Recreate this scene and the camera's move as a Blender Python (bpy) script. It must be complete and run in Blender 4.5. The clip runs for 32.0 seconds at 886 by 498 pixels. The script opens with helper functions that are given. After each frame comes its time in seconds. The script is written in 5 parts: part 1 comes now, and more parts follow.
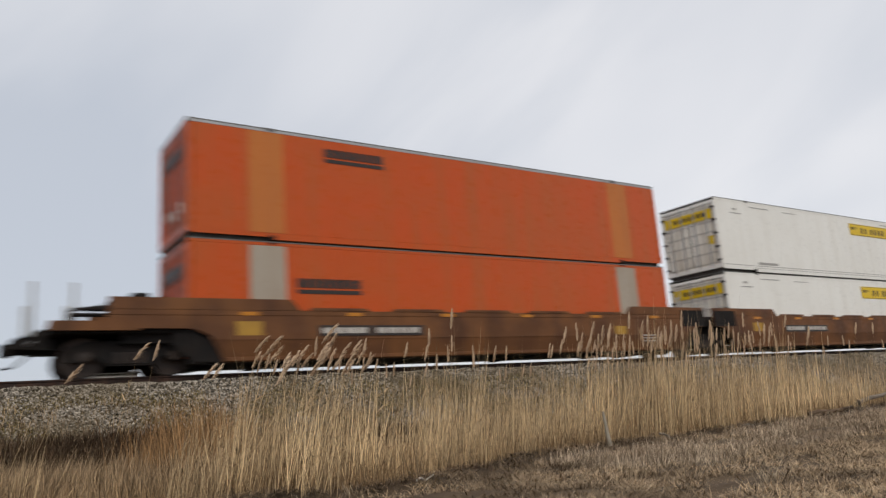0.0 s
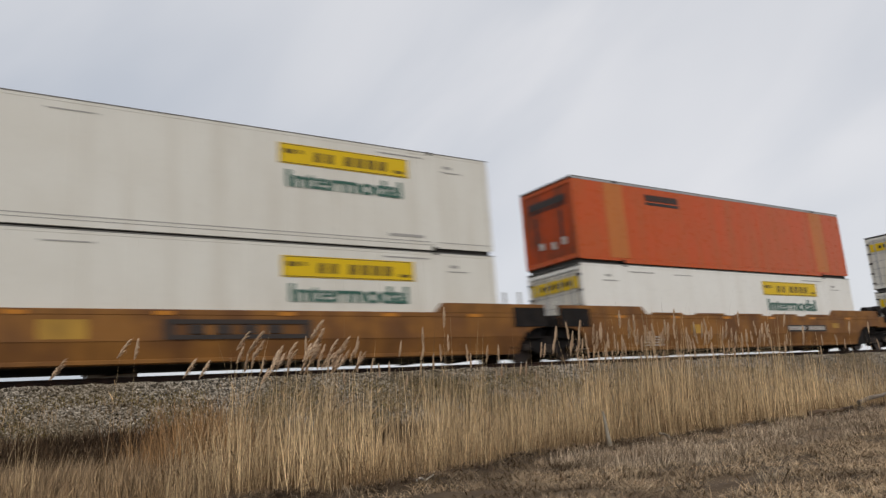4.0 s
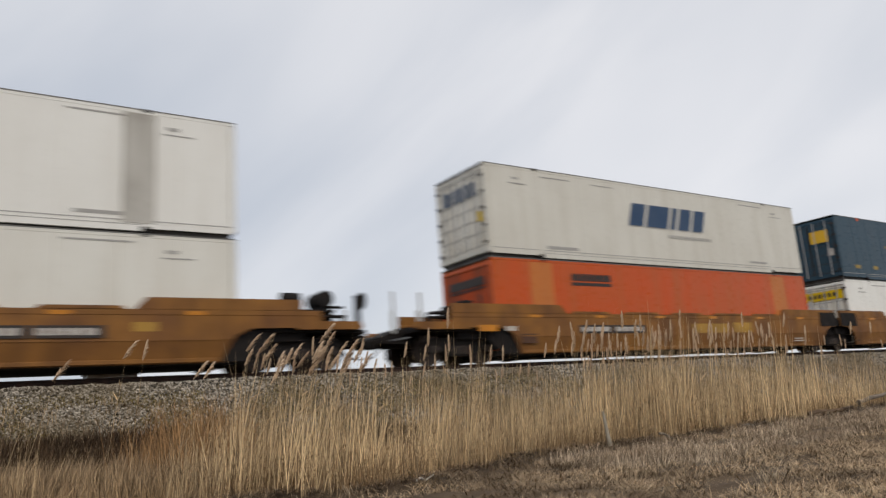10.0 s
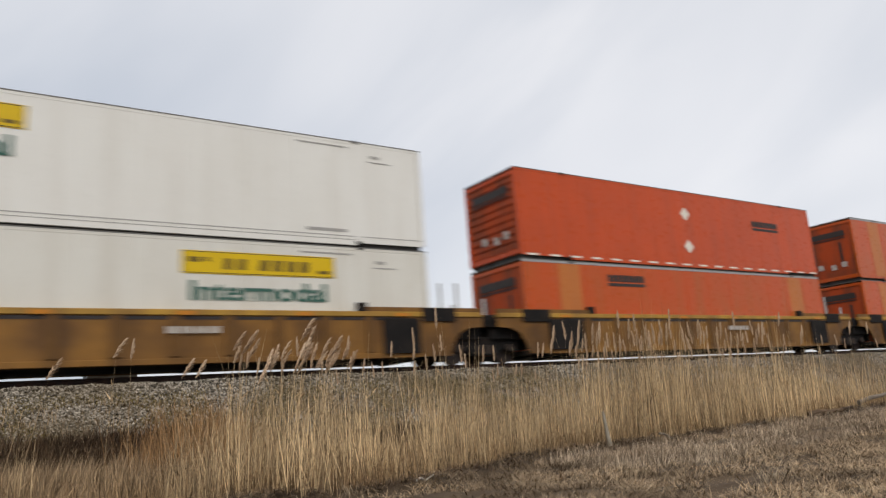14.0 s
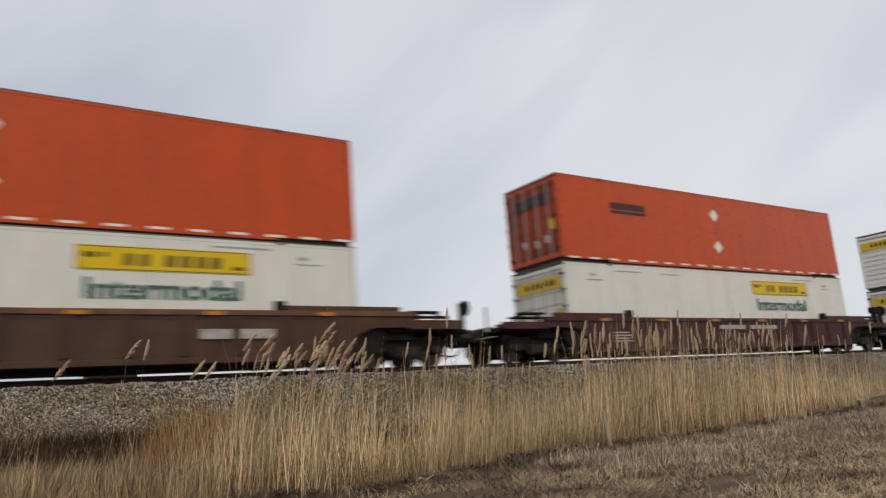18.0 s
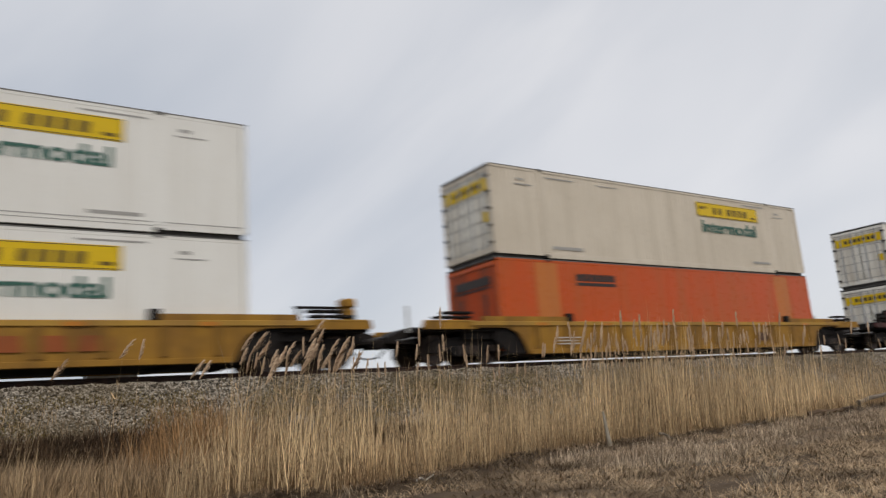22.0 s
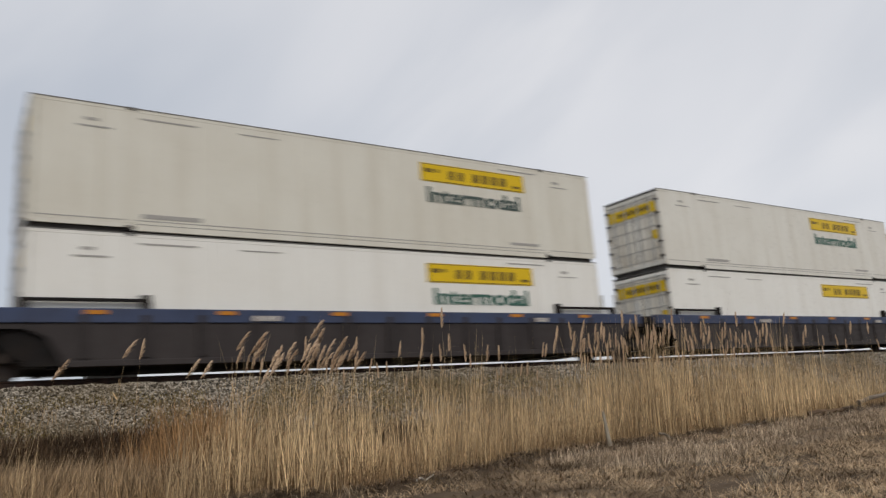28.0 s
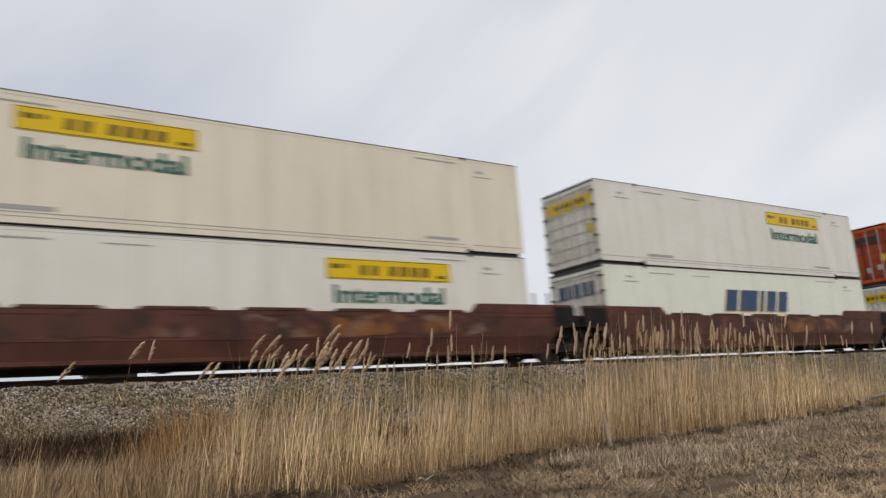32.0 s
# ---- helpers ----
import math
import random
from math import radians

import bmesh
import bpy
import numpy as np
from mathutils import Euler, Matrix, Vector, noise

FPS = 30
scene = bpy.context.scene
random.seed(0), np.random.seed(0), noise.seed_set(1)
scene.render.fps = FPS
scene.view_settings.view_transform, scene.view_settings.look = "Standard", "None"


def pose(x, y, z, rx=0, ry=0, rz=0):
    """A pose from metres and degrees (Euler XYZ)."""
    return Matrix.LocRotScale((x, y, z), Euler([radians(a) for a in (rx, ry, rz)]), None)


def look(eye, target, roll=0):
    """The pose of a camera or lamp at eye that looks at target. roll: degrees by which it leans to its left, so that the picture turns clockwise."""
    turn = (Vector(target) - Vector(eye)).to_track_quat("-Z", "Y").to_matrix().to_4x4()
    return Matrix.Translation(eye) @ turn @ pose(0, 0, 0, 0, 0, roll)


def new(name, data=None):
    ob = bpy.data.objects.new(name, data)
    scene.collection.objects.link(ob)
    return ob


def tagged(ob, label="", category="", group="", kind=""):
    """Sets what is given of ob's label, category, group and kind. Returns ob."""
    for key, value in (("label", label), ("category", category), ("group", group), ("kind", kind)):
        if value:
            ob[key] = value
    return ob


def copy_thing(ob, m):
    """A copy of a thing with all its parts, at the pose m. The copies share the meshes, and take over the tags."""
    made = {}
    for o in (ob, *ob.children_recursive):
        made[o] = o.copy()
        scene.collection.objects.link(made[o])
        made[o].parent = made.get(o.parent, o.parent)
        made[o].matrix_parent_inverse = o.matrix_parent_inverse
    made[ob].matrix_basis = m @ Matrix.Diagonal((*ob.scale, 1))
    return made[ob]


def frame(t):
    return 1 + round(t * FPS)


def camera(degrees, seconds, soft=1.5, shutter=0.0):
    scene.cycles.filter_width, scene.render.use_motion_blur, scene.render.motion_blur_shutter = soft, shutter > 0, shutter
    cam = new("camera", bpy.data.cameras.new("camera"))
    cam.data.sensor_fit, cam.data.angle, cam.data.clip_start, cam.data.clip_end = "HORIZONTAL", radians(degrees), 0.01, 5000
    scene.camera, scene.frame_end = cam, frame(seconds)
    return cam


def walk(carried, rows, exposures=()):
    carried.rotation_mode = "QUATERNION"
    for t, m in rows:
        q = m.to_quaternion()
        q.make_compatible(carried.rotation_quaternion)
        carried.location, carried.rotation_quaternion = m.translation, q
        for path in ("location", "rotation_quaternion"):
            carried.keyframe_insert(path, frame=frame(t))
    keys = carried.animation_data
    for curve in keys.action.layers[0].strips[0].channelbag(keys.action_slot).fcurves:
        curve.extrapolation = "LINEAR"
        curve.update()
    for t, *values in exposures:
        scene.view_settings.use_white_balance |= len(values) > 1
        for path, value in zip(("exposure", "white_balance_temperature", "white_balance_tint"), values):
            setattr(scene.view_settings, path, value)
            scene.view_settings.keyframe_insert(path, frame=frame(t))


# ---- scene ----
# The camera stands low beside the line; the train runs along +x on the embankment.
EYE = (0.0, 0.0, 0.75)
YAW, PITCH, ROLL = radians(34.322), radians(11.925), -4.148
AIM = (math.sin(YAW) * math.cos(PITCH), math.cos(YAW) * math.cos(PITCH), 0.75 + math.sin(PITCH))
cam = camera(61.967, 32.0, soft=1.35, shutter=0.3)
walk(cam, [(0.0, look(EYE, AIM, ROLL)), (32.0, look(EYE, AIM, ROLL))], [
    (0.0, 0.1), (1.0, 0.02), (8.0, 0.0), (9.0, 0.05), (10.0, 0.1), (11.0, 0.04), (12.0, 0.0), (13.0, 0.03), (14.0, 0.18), (14.5, 0.18), (16.5, 0.02),
    (17.0, 0.0), (28.0, 0.0), (29.0, 0.06), (30.0, 0.17), (31.0, 0.1), (32.0, 0.12)])

RAIL_Z = 1.823          # top of the rails
TRACK_Y = 17.929        # middle of the track
SPEED = 26.826          # metres a second
LONG, TALL, HALF = 16.154, 2.896, 1.295   # container

# ---- light: a bright overcast sky with a weak, very soft sun ----
world = bpy.data.worlds.new("overcast_sky")
scene.world = world
world.use_nodes = True
wn, wl = world.node_tree.nodes, world.node_tree.links
wn.clear()
w_out, w_bg = wn.new("ShaderNodeOutputWorld"), wn.new("ShaderNodeBackground")
w_sky = wn.new("ShaderNodeTexSky")
w_sky.sky_type, w_sky.sun_disc = "NISHITA", False
w_sky.sun_elevation, w_sky.sun_rotation = radians(42), radians(206)
w_dim = wn.new("ShaderNodeVectorMath")
w_dim.operation = "SCALE"
w_dim.inputs["Scale"].default_value = 0.09
wl.new(w_sky.outputs[0], w_dim.inputs[0])
w_tc, w_map = wn.new("ShaderNodeTexCoord"), wn.new("ShaderNodeMapping")
# the cloud is drawn out in faint bands that climb toward the front of the train
w_ahead = Vector((math.cos(YAW), -math.sin(YAW), 0.0))
w_band = (w_ahead * 0.80 + Vector((0, 0, 0.60))).normalized()
w_deep = Vector((math.sin(YAW), math.cos(YAW), 0.0))
w_turn = Matrix((w_band, w_deep.cross(w_band), w_deep)).transposed()
w_map.vector_type = "TEXTURE"
w_map.inputs["Scale"].default_value = (0.72, 0.24, 0.5)
w_map.inputs["Rotation"].default_value = w_turn.to_euler()[:]
wl.new(w_tc.outputs["Generated"], w_map.inputs["Vector"])
w_noise = wn.new("ShaderNodeTexNoise")
for k, v in (("Scale", 1.15), ("Detail", 4.0), ("Roughness", 0.42), ("Distortion", 0.35)):
    w_noise.inputs[k].default_value = v
wl.new(w_map.outputs[0], w_noise.inputs["Vector"])
w_ramp = wn.new("ShaderNodeValToRGB")
w_ramp.color_ramp.elements[0].position, w_ramp.color_ramp.elements[0].color = 0.24, (0.535, 0.57, 0.635, 1)
w_ramp.color_ramp.elements[1].position, w_ramp.color_ramp.elements[1].color = 0.70, (0.80, 0.80, 0.825, 1)
w_sep, w_tilt = wn.new("ShaderNodeSeparateXYZ"), wn.new("ShaderNodeMath")   # thicker cloud over the rear of the train
wl.new(w_tc.outputs["Generated"], w_sep.inputs[0])
w_tilt.operation, w_tilt.inputs[1].default_value, w_tilt.inputs[2].default_value = "MULTIPLY_ADD", 0.36, -0.19
wl.new(w_sep.outputs["X"], w_tilt.inputs[0])
w_add = wn.new("ShaderNodeMath")
wl.new(w_noise.outputs["Fac"], w_add.inputs[0])
wl.new(w_tilt.outputs[0], w_add.inputs[1])
w_low, w_sum = wn.new("ShaderNodeMath"), wn.new("ShaderNodeMath")   # greyer toward the horizon
w_low.operation, w_low.inputs[1].default_value, w_low.inputs[2].default_value = "MULTIPLY_ADD", 0.30, -0.10
wl.new(w_sep.outputs["Z"], w_low.inputs[0])
wl.new(w_add.outputs[0], w_sum.inputs[0])
wl.new(w_low.outputs[0], w_sum.inputs[1])
wl.new(w_sum.outputs[0], w_ramp.inputs["Fac"])
w_mix = wn.new("ShaderNodeMix")
w_mix.data_type = "RGBA"
w_mix.inputs["Factor"].default_value = 0.9
wl.new(w_dim.outputs[0], w_mix.inputs["A"])
wl.new(w_ramp.outputs["Color"], w_mix.inputs["B"])
wl.new(w_mix.outputs["Result"], w_bg.inputs["Color"])
w_bg.inputs["Strength"].default_value = 1.0
wl.new(w_bg.outputs[0], w_out.inputs["Surface"])

sun = new("sun", bpy.data.lights.new("sun", "SUN"))
sun.data.energy, sun.data.angle, sun.data.color = 1.7, radians(25), (1.0, 0.93, 0.83)
sun.matrix_world = look((-22, -45, 45), (0, 0, 0))


# ---- materials ----
def material(name, base, rough=0.5, metal=0.0, spot=None, spot_amount=0.5, spot_scale=1.5, streak=None, streak_amount=0.3,
             streak_scale=(1.5, 1.5, 0.12), grain=0.06, bump=0.0, bump_scale=40.0, vary=0.0, island=0.0, blotches=(), gloss=0.25):
    """Painted or natural surface: base colour, patches at one scale, run-down streaks, fine grain and relief."""
    m = bpy.data.materials.new(name)
    m.use_nodes = True
    n, l = m.node_tree.nodes, m.node_tree.links
    bsdf = n["Principled BSDF"]
    tc = n.new("ShaderNodeTexCoord")
    src = tc.outputs["Object"]

    def noise_fac(scale, detail=4.0, stretch=None, lo=0.4, hi=0.65):
        v = src
        if stretch:
            mp = n.new("ShaderNodeMapping")
            mp.inputs["Scale"].default_value = stretch
            l.new(src, mp.inputs["Vector"])
            v = mp.outputs[0]
        t = n.new("ShaderNodeTexNoise")
        t.inputs["Scale"].default_value, t.inputs["Detail"].default_value = scale, detail
        l.new(v, t.inputs["Vector"])
        r = n.new("ShaderNodeMapRange")
        r.inputs["From Min"].default_value, r.inputs["From Max"].default_value = lo, hi
        l.new(t.outputs["Fac"], r.inputs["Value"])
        return r.outputs["Result"]

    def mixed(a, colour, fac, amount):
        mul = n.new("ShaderNodeMath")
        mul.operation = "MULTIPLY"
        mul.inputs[1].default_value = amount
        l.new(fac, mul.inputs[0])
        mx = n.new("ShaderNodeMix")
        mx.data_type = "RGBA"
        l.new(mul.outputs[0], mx.inputs["Factor"])
        l.new(a, mx.inputs["A"])
        mx.inputs["B"].default_value = (*colour, 1)
        return mx.outputs["Result"]

    rgb = n.new("ShaderNodeRGB")
    rgb.outputs[0].default_value = (*base, 1)
    col = rgb.outputs[0]
    for amount, node, out in ((island, "ShaderNodeNewGeometry", "Random Per Island"), (vary, "ShaderNodeObjectInfo", "Random")):
        if amount:
            hsv, info, r = n.new("ShaderNodeHueSaturation"), n.new(node), n.new("ShaderNodeMapRange")
            r.inputs["To Min"].default_value, r.inputs["To Max"].default_value = 1 - amount, 1 + amount
            l.new(info.outputs[out], r.inputs["Value"])
            l.new(r.outputs["Result"], hsv.inputs["Value"])
            l.new(col, hsv.inputs["Color"])
            col = hsv.outputs["Color"]
    if spot:
        col = mixed(col, spot, noise_fac(spot_scale, 6.0), spot_amount)
    if streak:
        col = mixed(col, streak, noise_fac(2.2, 4.0, streak_scale, 0.45, 0.75), streak_amount)
    for colour, scale, lo, hi, amount, stretch in blotches:
        col = mixed(col, colour, noise_fac(scale, 3.0, stretch, lo, hi), amount)
    if grain:
        col = mixed(col, tuple(c * 0.55 for c in base), noise_fac(28.0, 3.0, None, 0.5, 0.8), grain * 3)
    l.new(col, bsdf.inputs["Base Color"])
    bsdf.inputs["Metallic"].default_value = metal
    bsdf.inputs["Specular IOR Level"].default_value = gloss
    rr = n.new("ShaderNodeMapRange")
    rr.inputs["To Min"].default_value, rr.inputs["To Max"].default_value = max(rough - 0.12, 0.05), min(rough + 0.12, 1)
    l.new(noise_fac(6.0, 3.0, None, 0.3, 0.7), rr.inputs["Value"])
    l.new(rr.outputs["Result"], bsdf.inputs["Roughness"])
    if bump:
        b = n.new("ShaderNodeBump")
        b.inputs["Strength"].default_value, b.inputs["Distance"].default_value = bump, 0.02
        t = n.new("ShaderNodeTexNoise")
        t.inputs["Scale"].default_value, t.inputs["Detail"].default_value = bump_scale, 5.0
        l.new(src, t.inputs["Vector"])
        l.new(t.outputs["Fac"], b.inputs["Height"])
        l.new(b.outputs[0], bsdf.inputs["Normal"])
    return m


def box_paint(name, base, dirt, amount, gloss=0.15):
    return material(name, base, 0.34, 0, dirt, amount * 0.55, 0.6, dirt, amount, (1.2, 1.2, 0.1), 0.03, 0.12, 3.0, gloss=gloss)


WHITE = box_paint("white_panel_paint", (0.67, 0.655, 0.60), (0.45, 0.40, 0.32), 0.28)
CLEAN = box_paint("fresh_white_panel_paint", (0.745, 0.735, 0.695), (0.52, 0.48, 0.41), 0.22)
CREAM = box_paint("aged_cream_panel_paint", (0.56, 0.50, 0.37), (0.28, 0.22, 0.14), 0.5)
GREIGE = box_paint("dusty_white_panel_paint", (0.645, 0.625, 0.555), (0.44, 0.39, 0.30), 0.3)
DUSTY = box_paint("dusty_tan_panel_paint", (0.60, 0.535, 0.44), (0.36, 0.30, 0.22), 0.35)
MINT = box_paint("greenish_white_panel_paint", (0.675, 0.695, 0.61), (0.46, 0.46, 0.37), 0.25)
IVORY = box_paint("ivory_panel_paint", (0.69, 0.635, 0.53), (0.46, 0.38, 0.27), 0.28)
GRIMY = box_paint("grimy_white_panel_paint", (0.75, 0.735, 0.68), (0.46, 0.385, 0.265), 0.34)
TAN = box_paint("greyish_white_panel_paint", (0.61, 0.59, 0.53), (0.40, 0.36, 0.29), 0.3)
ORANGE = box_paint("faded_orange_paint", (0.48, 0.068, 0.0055), (0.34, 0.10, 0.022), 0.55, 0.3)
BRIGHT = box_paint("bright_orange_paint", (0.53, 0.073, 0.003), (0.34, 0.066, 0.018), 0.35, 0.3)
REDDISH = box_paint("red_orange_paint", (0.51, 0.064, 0.006), (0.30, 0.052, 0.016), 0.4, 0.3)
PATCH = box_paint("weathered_tan_orange_paint", (0.47, 0.155, 0.04), (0.33, 0.12, 0.045), 0.4)
PATCH_GREY = box_paint("grey_primer_paint", (0.36, 0.31, 0.25), (0.24, 0.17, 0.12), 0.4)
TEAL = box_paint("dark_teal_paint", (0.028, 0.06, 0.088), (0.045, 0.06, 0.07), 0.35)
SKYBLUE = box_paint("mid_blue_paint", (0.02, 0.19, 0.36), (0.03, 0.14, 0.25), 0.3)
STAINED = box_paint("grime_streaked_panel_paint", (0.46, 0.44, 0.40), (0.16, 0.135, 0.105), 0.75)
DOORS = box_paint("road_grimed_white_door_paint", (0.76, 0.735, 0.66), (0.30, 0.235, 0.15), 0.6)
ORANGE_END = material("road_grimed_orange_end_paint", (0.40, 0.058, 0.010), 0.65, 0, (0.14, 0.045, 0.02), 0.7, 1.2, (0.07, 0.03, 0.018), 0.6, (1.2, 1.2, 0.15), 0.05, 0.15, 5.0)
RUST = material("red_brown_rust_stain", (0.22, 0.085, 0.03), 0.85, 0, (0.12, 0.05, 0.02), 0.6, 5)
YELLOW = material("yellow_sign_vinyl", (0.66, 0.445, 0.006), 0.4, spot=(0.5, 0.33, 0.02), spot_amount=0.25)
GOLD = material("golden_vinyl", (0.68, 0.40, 0.025), 0.45, spot=(0.5, 0.3, 0.05), spot_amount=0.3)
FADED = material("faded_golden_vinyl", (0.34, 0.235, 0.06), 0.55, spot=(0.15, 0.12, 0.06), spot_amount=0.6, spot_scale=5)
GREEN = material("dark_green_vinyl", (0.035, 0.11, 0.085), 0.45, spot=(0.06, 0.13, 0.1), spot_amount=0.3)
SLATE = material("faded_black_green_vinyl", (0.05, 0.075, 0.068), 0.45, spot=(0.09, 0.12, 0.11), spot_amount=0.3)
NAVY = material("steel_navy_vinyl", (0.024, 0.055, 0.115), 0.42, spot=(0.06, 0.09, 0.15), spot_amount=0.3)
BLUE = material("bright_blue_vinyl", (0.02, 0.12, 0.34), 0.42, spot=(0.06, 0.18, 0.36), spot_amount=0.3)
INK = material("black_vinyl", (0.035, 0.03, 0.028), 0.5, spot=(0.06, 0.04, 0.03), spot_amount=0.4)
SIGN_INK = material("worn_black_sign_ink", (0.15, 0.10, 0.016), 0.5, spot=(0.06, 0.045, 0.02), spot_amount=0.5, spot_scale=6)
MARK = material("grey_stencil_paint", (0.33, 0.32, 0.30), 0.6)
PALE = material("pale_stencil_paint", (0.50, 0.47, 0.43), 0.6, spot=(0.25, 0.2, 0.17), spot_amount=0.6, spot_scale=9)
REFLECT = material("orange_yellow_reflector", (0.52, 0.2, 0.018), 0.35, spot=(0.3, 0.12, 0.03), spot_amount=0.6)
STEEL = material("galvanised_steel", (0.42, 0.42, 0.42), 0.45, 0.7, (0.3, 0.28, 0.26), 0.5, 8)
PIPE = material("light_grey_painted_pipe", (0.45, 0.45, 0.44), 0.55, 0.0, (0.3, 0.29, 0.28), 0.4, 8)
# roof metal, toned dark so its rim reads as the top-edge shade
EAVE = material("roof_metal_with_edge_shade", (0.17, 0.165, 0.155), 0.6, 0.2, (0.09, 0.08, 0.07), 0.5, 2.5)
UNDER = material("grimy_grey_underframe", (0.085, 0.08, 0.072), 0.8, 0.0, (0.03, 0.026, 0.022), 0.6, 2.0)
BLACK = material("dirty_black_iron", (0.007, 0.006, 0.006), 0.85, 0.0, (0.022, 0.016, 0.013), 0.6, 3, bump=0.3, bump_scale=30)
WHEEL = material("worn_wheel_steel", (0.06, 0.05, 0.045), 0.5, 0.7, (0.1, 0.06, 0.04), 0.5, 5)


def car_paint(name, base, dirt, amount=0.5, blotches=()):
    return material(name, base, 0.62, 0, dirt, amount, 1.1, tuple(c * 0.45 for c in dirt), 0.55, (1.0, 1.0, 0.35), 0.05, 0.25, 6.0, blotches=blotches)


C_YELLOW = car_paint("grimy_yellow_ochre_paint", (0.245, 0.108, 0.024), (0.105, 0.044, 0.02), 0.65)
C_OCHRE = car_paint("dull_mustard_paint", (0.24, 0.115, 0.025), (0.085, 0.042, 0.018), 0.75)
C_MUSTARD = car_paint("mustard_yellow_paint", (0.33, 0.17, 0.02), (0.13, 0.06, 0.018), 0.6)
C_RUST = car_paint("rust_brown_paint", (0.10, 0.036, 0.022), (0.045, 0.02, 0.015), 0.7)
C_TAWNY = car_paint("tawny_rust_paint", (0.165, 0.068, 0.024), (0.07, 0.03, 0.016), 0.7)
C_MAROON = car_paint("maroon_brown_paint", (0.070, 0.024, 0.022), (0.034, 0.016, 0.014), 0.5)
C_BROWN = car_paint("dark_brown_paint", (0.086, 0.041, 0.024), (0.046, 0.025, 0.017), 0.6)
C_UMBER = car_paint("umber_brown_paint", (0.062, 0.032, 0.024), (0.034, 0.02, 0.016), 0.6)
# dark walls of the blue cars, and the shade strips of the ribbed ones
C_DARK = car_paint("dark_side_steel_and_shade", (0.042, 0.035, 0.034), (0.025, 0.02, 0.02))
C_NAVY = car_paint("faded_navy_paint", (0.045, 0.062, 0.12), (0.05, 0.05, 0.07), 0.3)
CHORD = car_paint("worn_yellow_edge_paint", (0.42, 0.24, 0.04), (0.22, 0.12, 0.04), 0.6)
SPRAY = (((0.36, 0.31, 0.28), 2.6, 0.42, 0.53, 0.62, (0.8, 1.0, 1.6)), ((0.04, 0.02, 0.02), 3.8, 0.52, 0.58, 0.8, (0.8, 1.0, 1.3)), ((0.36, 0.12, 0.02), 1.3, 0.58, 0.64, 0.6, (0.8, 1.0, 1.4)),
         ((0.33, 0.27, 0.12), 1.9, 0.58, 0.66, 0.6, (1.0, 1.0, 1.9)), ((0.30, 0.27, 0.30), 4.6, 0.56, 0.62, 0.6, (0.7, 1.0, 1.5)))
GRAFFITI = car_paint("sprayed_graffiti_on_maroon_paint", (0.070, 0.024, 0.022), (0.034, 0.016, 0.014), 0.5, SPRAY)
FADED_SPRAY = ((0.22, 0.16, 0.13), 0.8, 0.55, 0.64, 0.5, (1.0, 1.0, 1.8)), ((0.26, 0.10, 0.022), 0.55, 0.58, 0.64, 0.55, (1.0, 1.0, 1.0)), ((0.03, 0.016, 0.014), 1.4, 0.52, 0.62, 0.7, (1.0, 1.0, 1.5))
FADED_GRAFFITI = car_paint("faded_graffiti_on_rusty_paint", (0.088, 0.033, 0.022), (0.045, 0.02, 0.015), 0.7, FADED_SPRAY)

FADED_RED = car_paint("faded_red_paint", (0.30, 0.075, 0.02), (0.2, 0.07, 0.02), 0.6)
C_EDGE = car_paint("brown_edge_paint", (0.16, 0.075, 0.034), (0.07, 0.035, 0.022), 0.5)

GRAVEL = material("grey_ballast_stone", (0.10, 0.08, 0.052), 0.9, 0, (0.085, 0.062, 0.03), 0.6, 0.7, grain=0.2, bump=0.8, bump_scale=22, island=0.0)
STONE = material("broken_ballast_stone", (0.25, 0.22, 0.18), 0.88, 0, (0.12, 0.086, 0.042), 0.8, 0.5, grain=0.05, island=0.95)
RAILS = material("rusty_rail_steel", (0.035, 0.024, 0.02), 0.7, 0.3, (0.08, 0.04, 0.025), 0.6, 4)
TIE = material("creosoted_timber", (0.045, 0.034, 0.027), 0.85, 0, (0.09, 0.07, 0.05), 0.5, 4, bump=0.4)
SOIL = material("dry_thatch_soil", (0.10, 0.067, 0.038), 0.95, 0, (0.045, 0.03, 0.018), 0.85, 1.6, None, 0, (1, 1, 1), 0.2, 0.9, 14)
REED = material("dry_reed_stem", (0.565, 0.42, 0.242), 0.65, 0, (0.26, 0.168, 0.086), 0.8, 0.9, island=0.9, vary=0.28)
LEAF = material("dead_reed_leaf", (0.36, 0.245, 0.132), 0.75, 0, (0.17, 0.103, 0.052), 0.8, 0.5, island=0.8, vary=0.3)
PLUME = material("reed_plume", (0.52, 0.385, 0.26), 0.9, 0, (0.32, 0.21, 0.13), 0.6, 6, island=0.4)
STRAW = material("matted_dead_grass", (0.37, 0.268, 0.165), 0.9, 0, (0.095, 0.063, 0.037), 0.92, 0.9, island=0.95)
GREY_GRASS = material("grey_brown_dead_grass", (0.44, 0.345, 0.245), 0.9, 0, (0.18, 0.122, 0.076), 0.75, 1.1, island=0.85)
MOSS = material("dull_olive_moss", (0.25, 0.19, 0.075), 0.95, 0, (0.13, 0.092, 0.036), 0.6, 2, island=0.6)
RUSSET = material("russet_dead_leaves", (0.30, 0.175, 0.078), 0.85, 0, (0.15, 0.08, 0.036), 0.7, 0.9, island=0.75)
WEED = material("withered_brown_weeds", (0.36, 0.255, 0.15), 0.85, 0, (0.16, 0.108, 0.06), 0.75, 0.7, island=0.85)
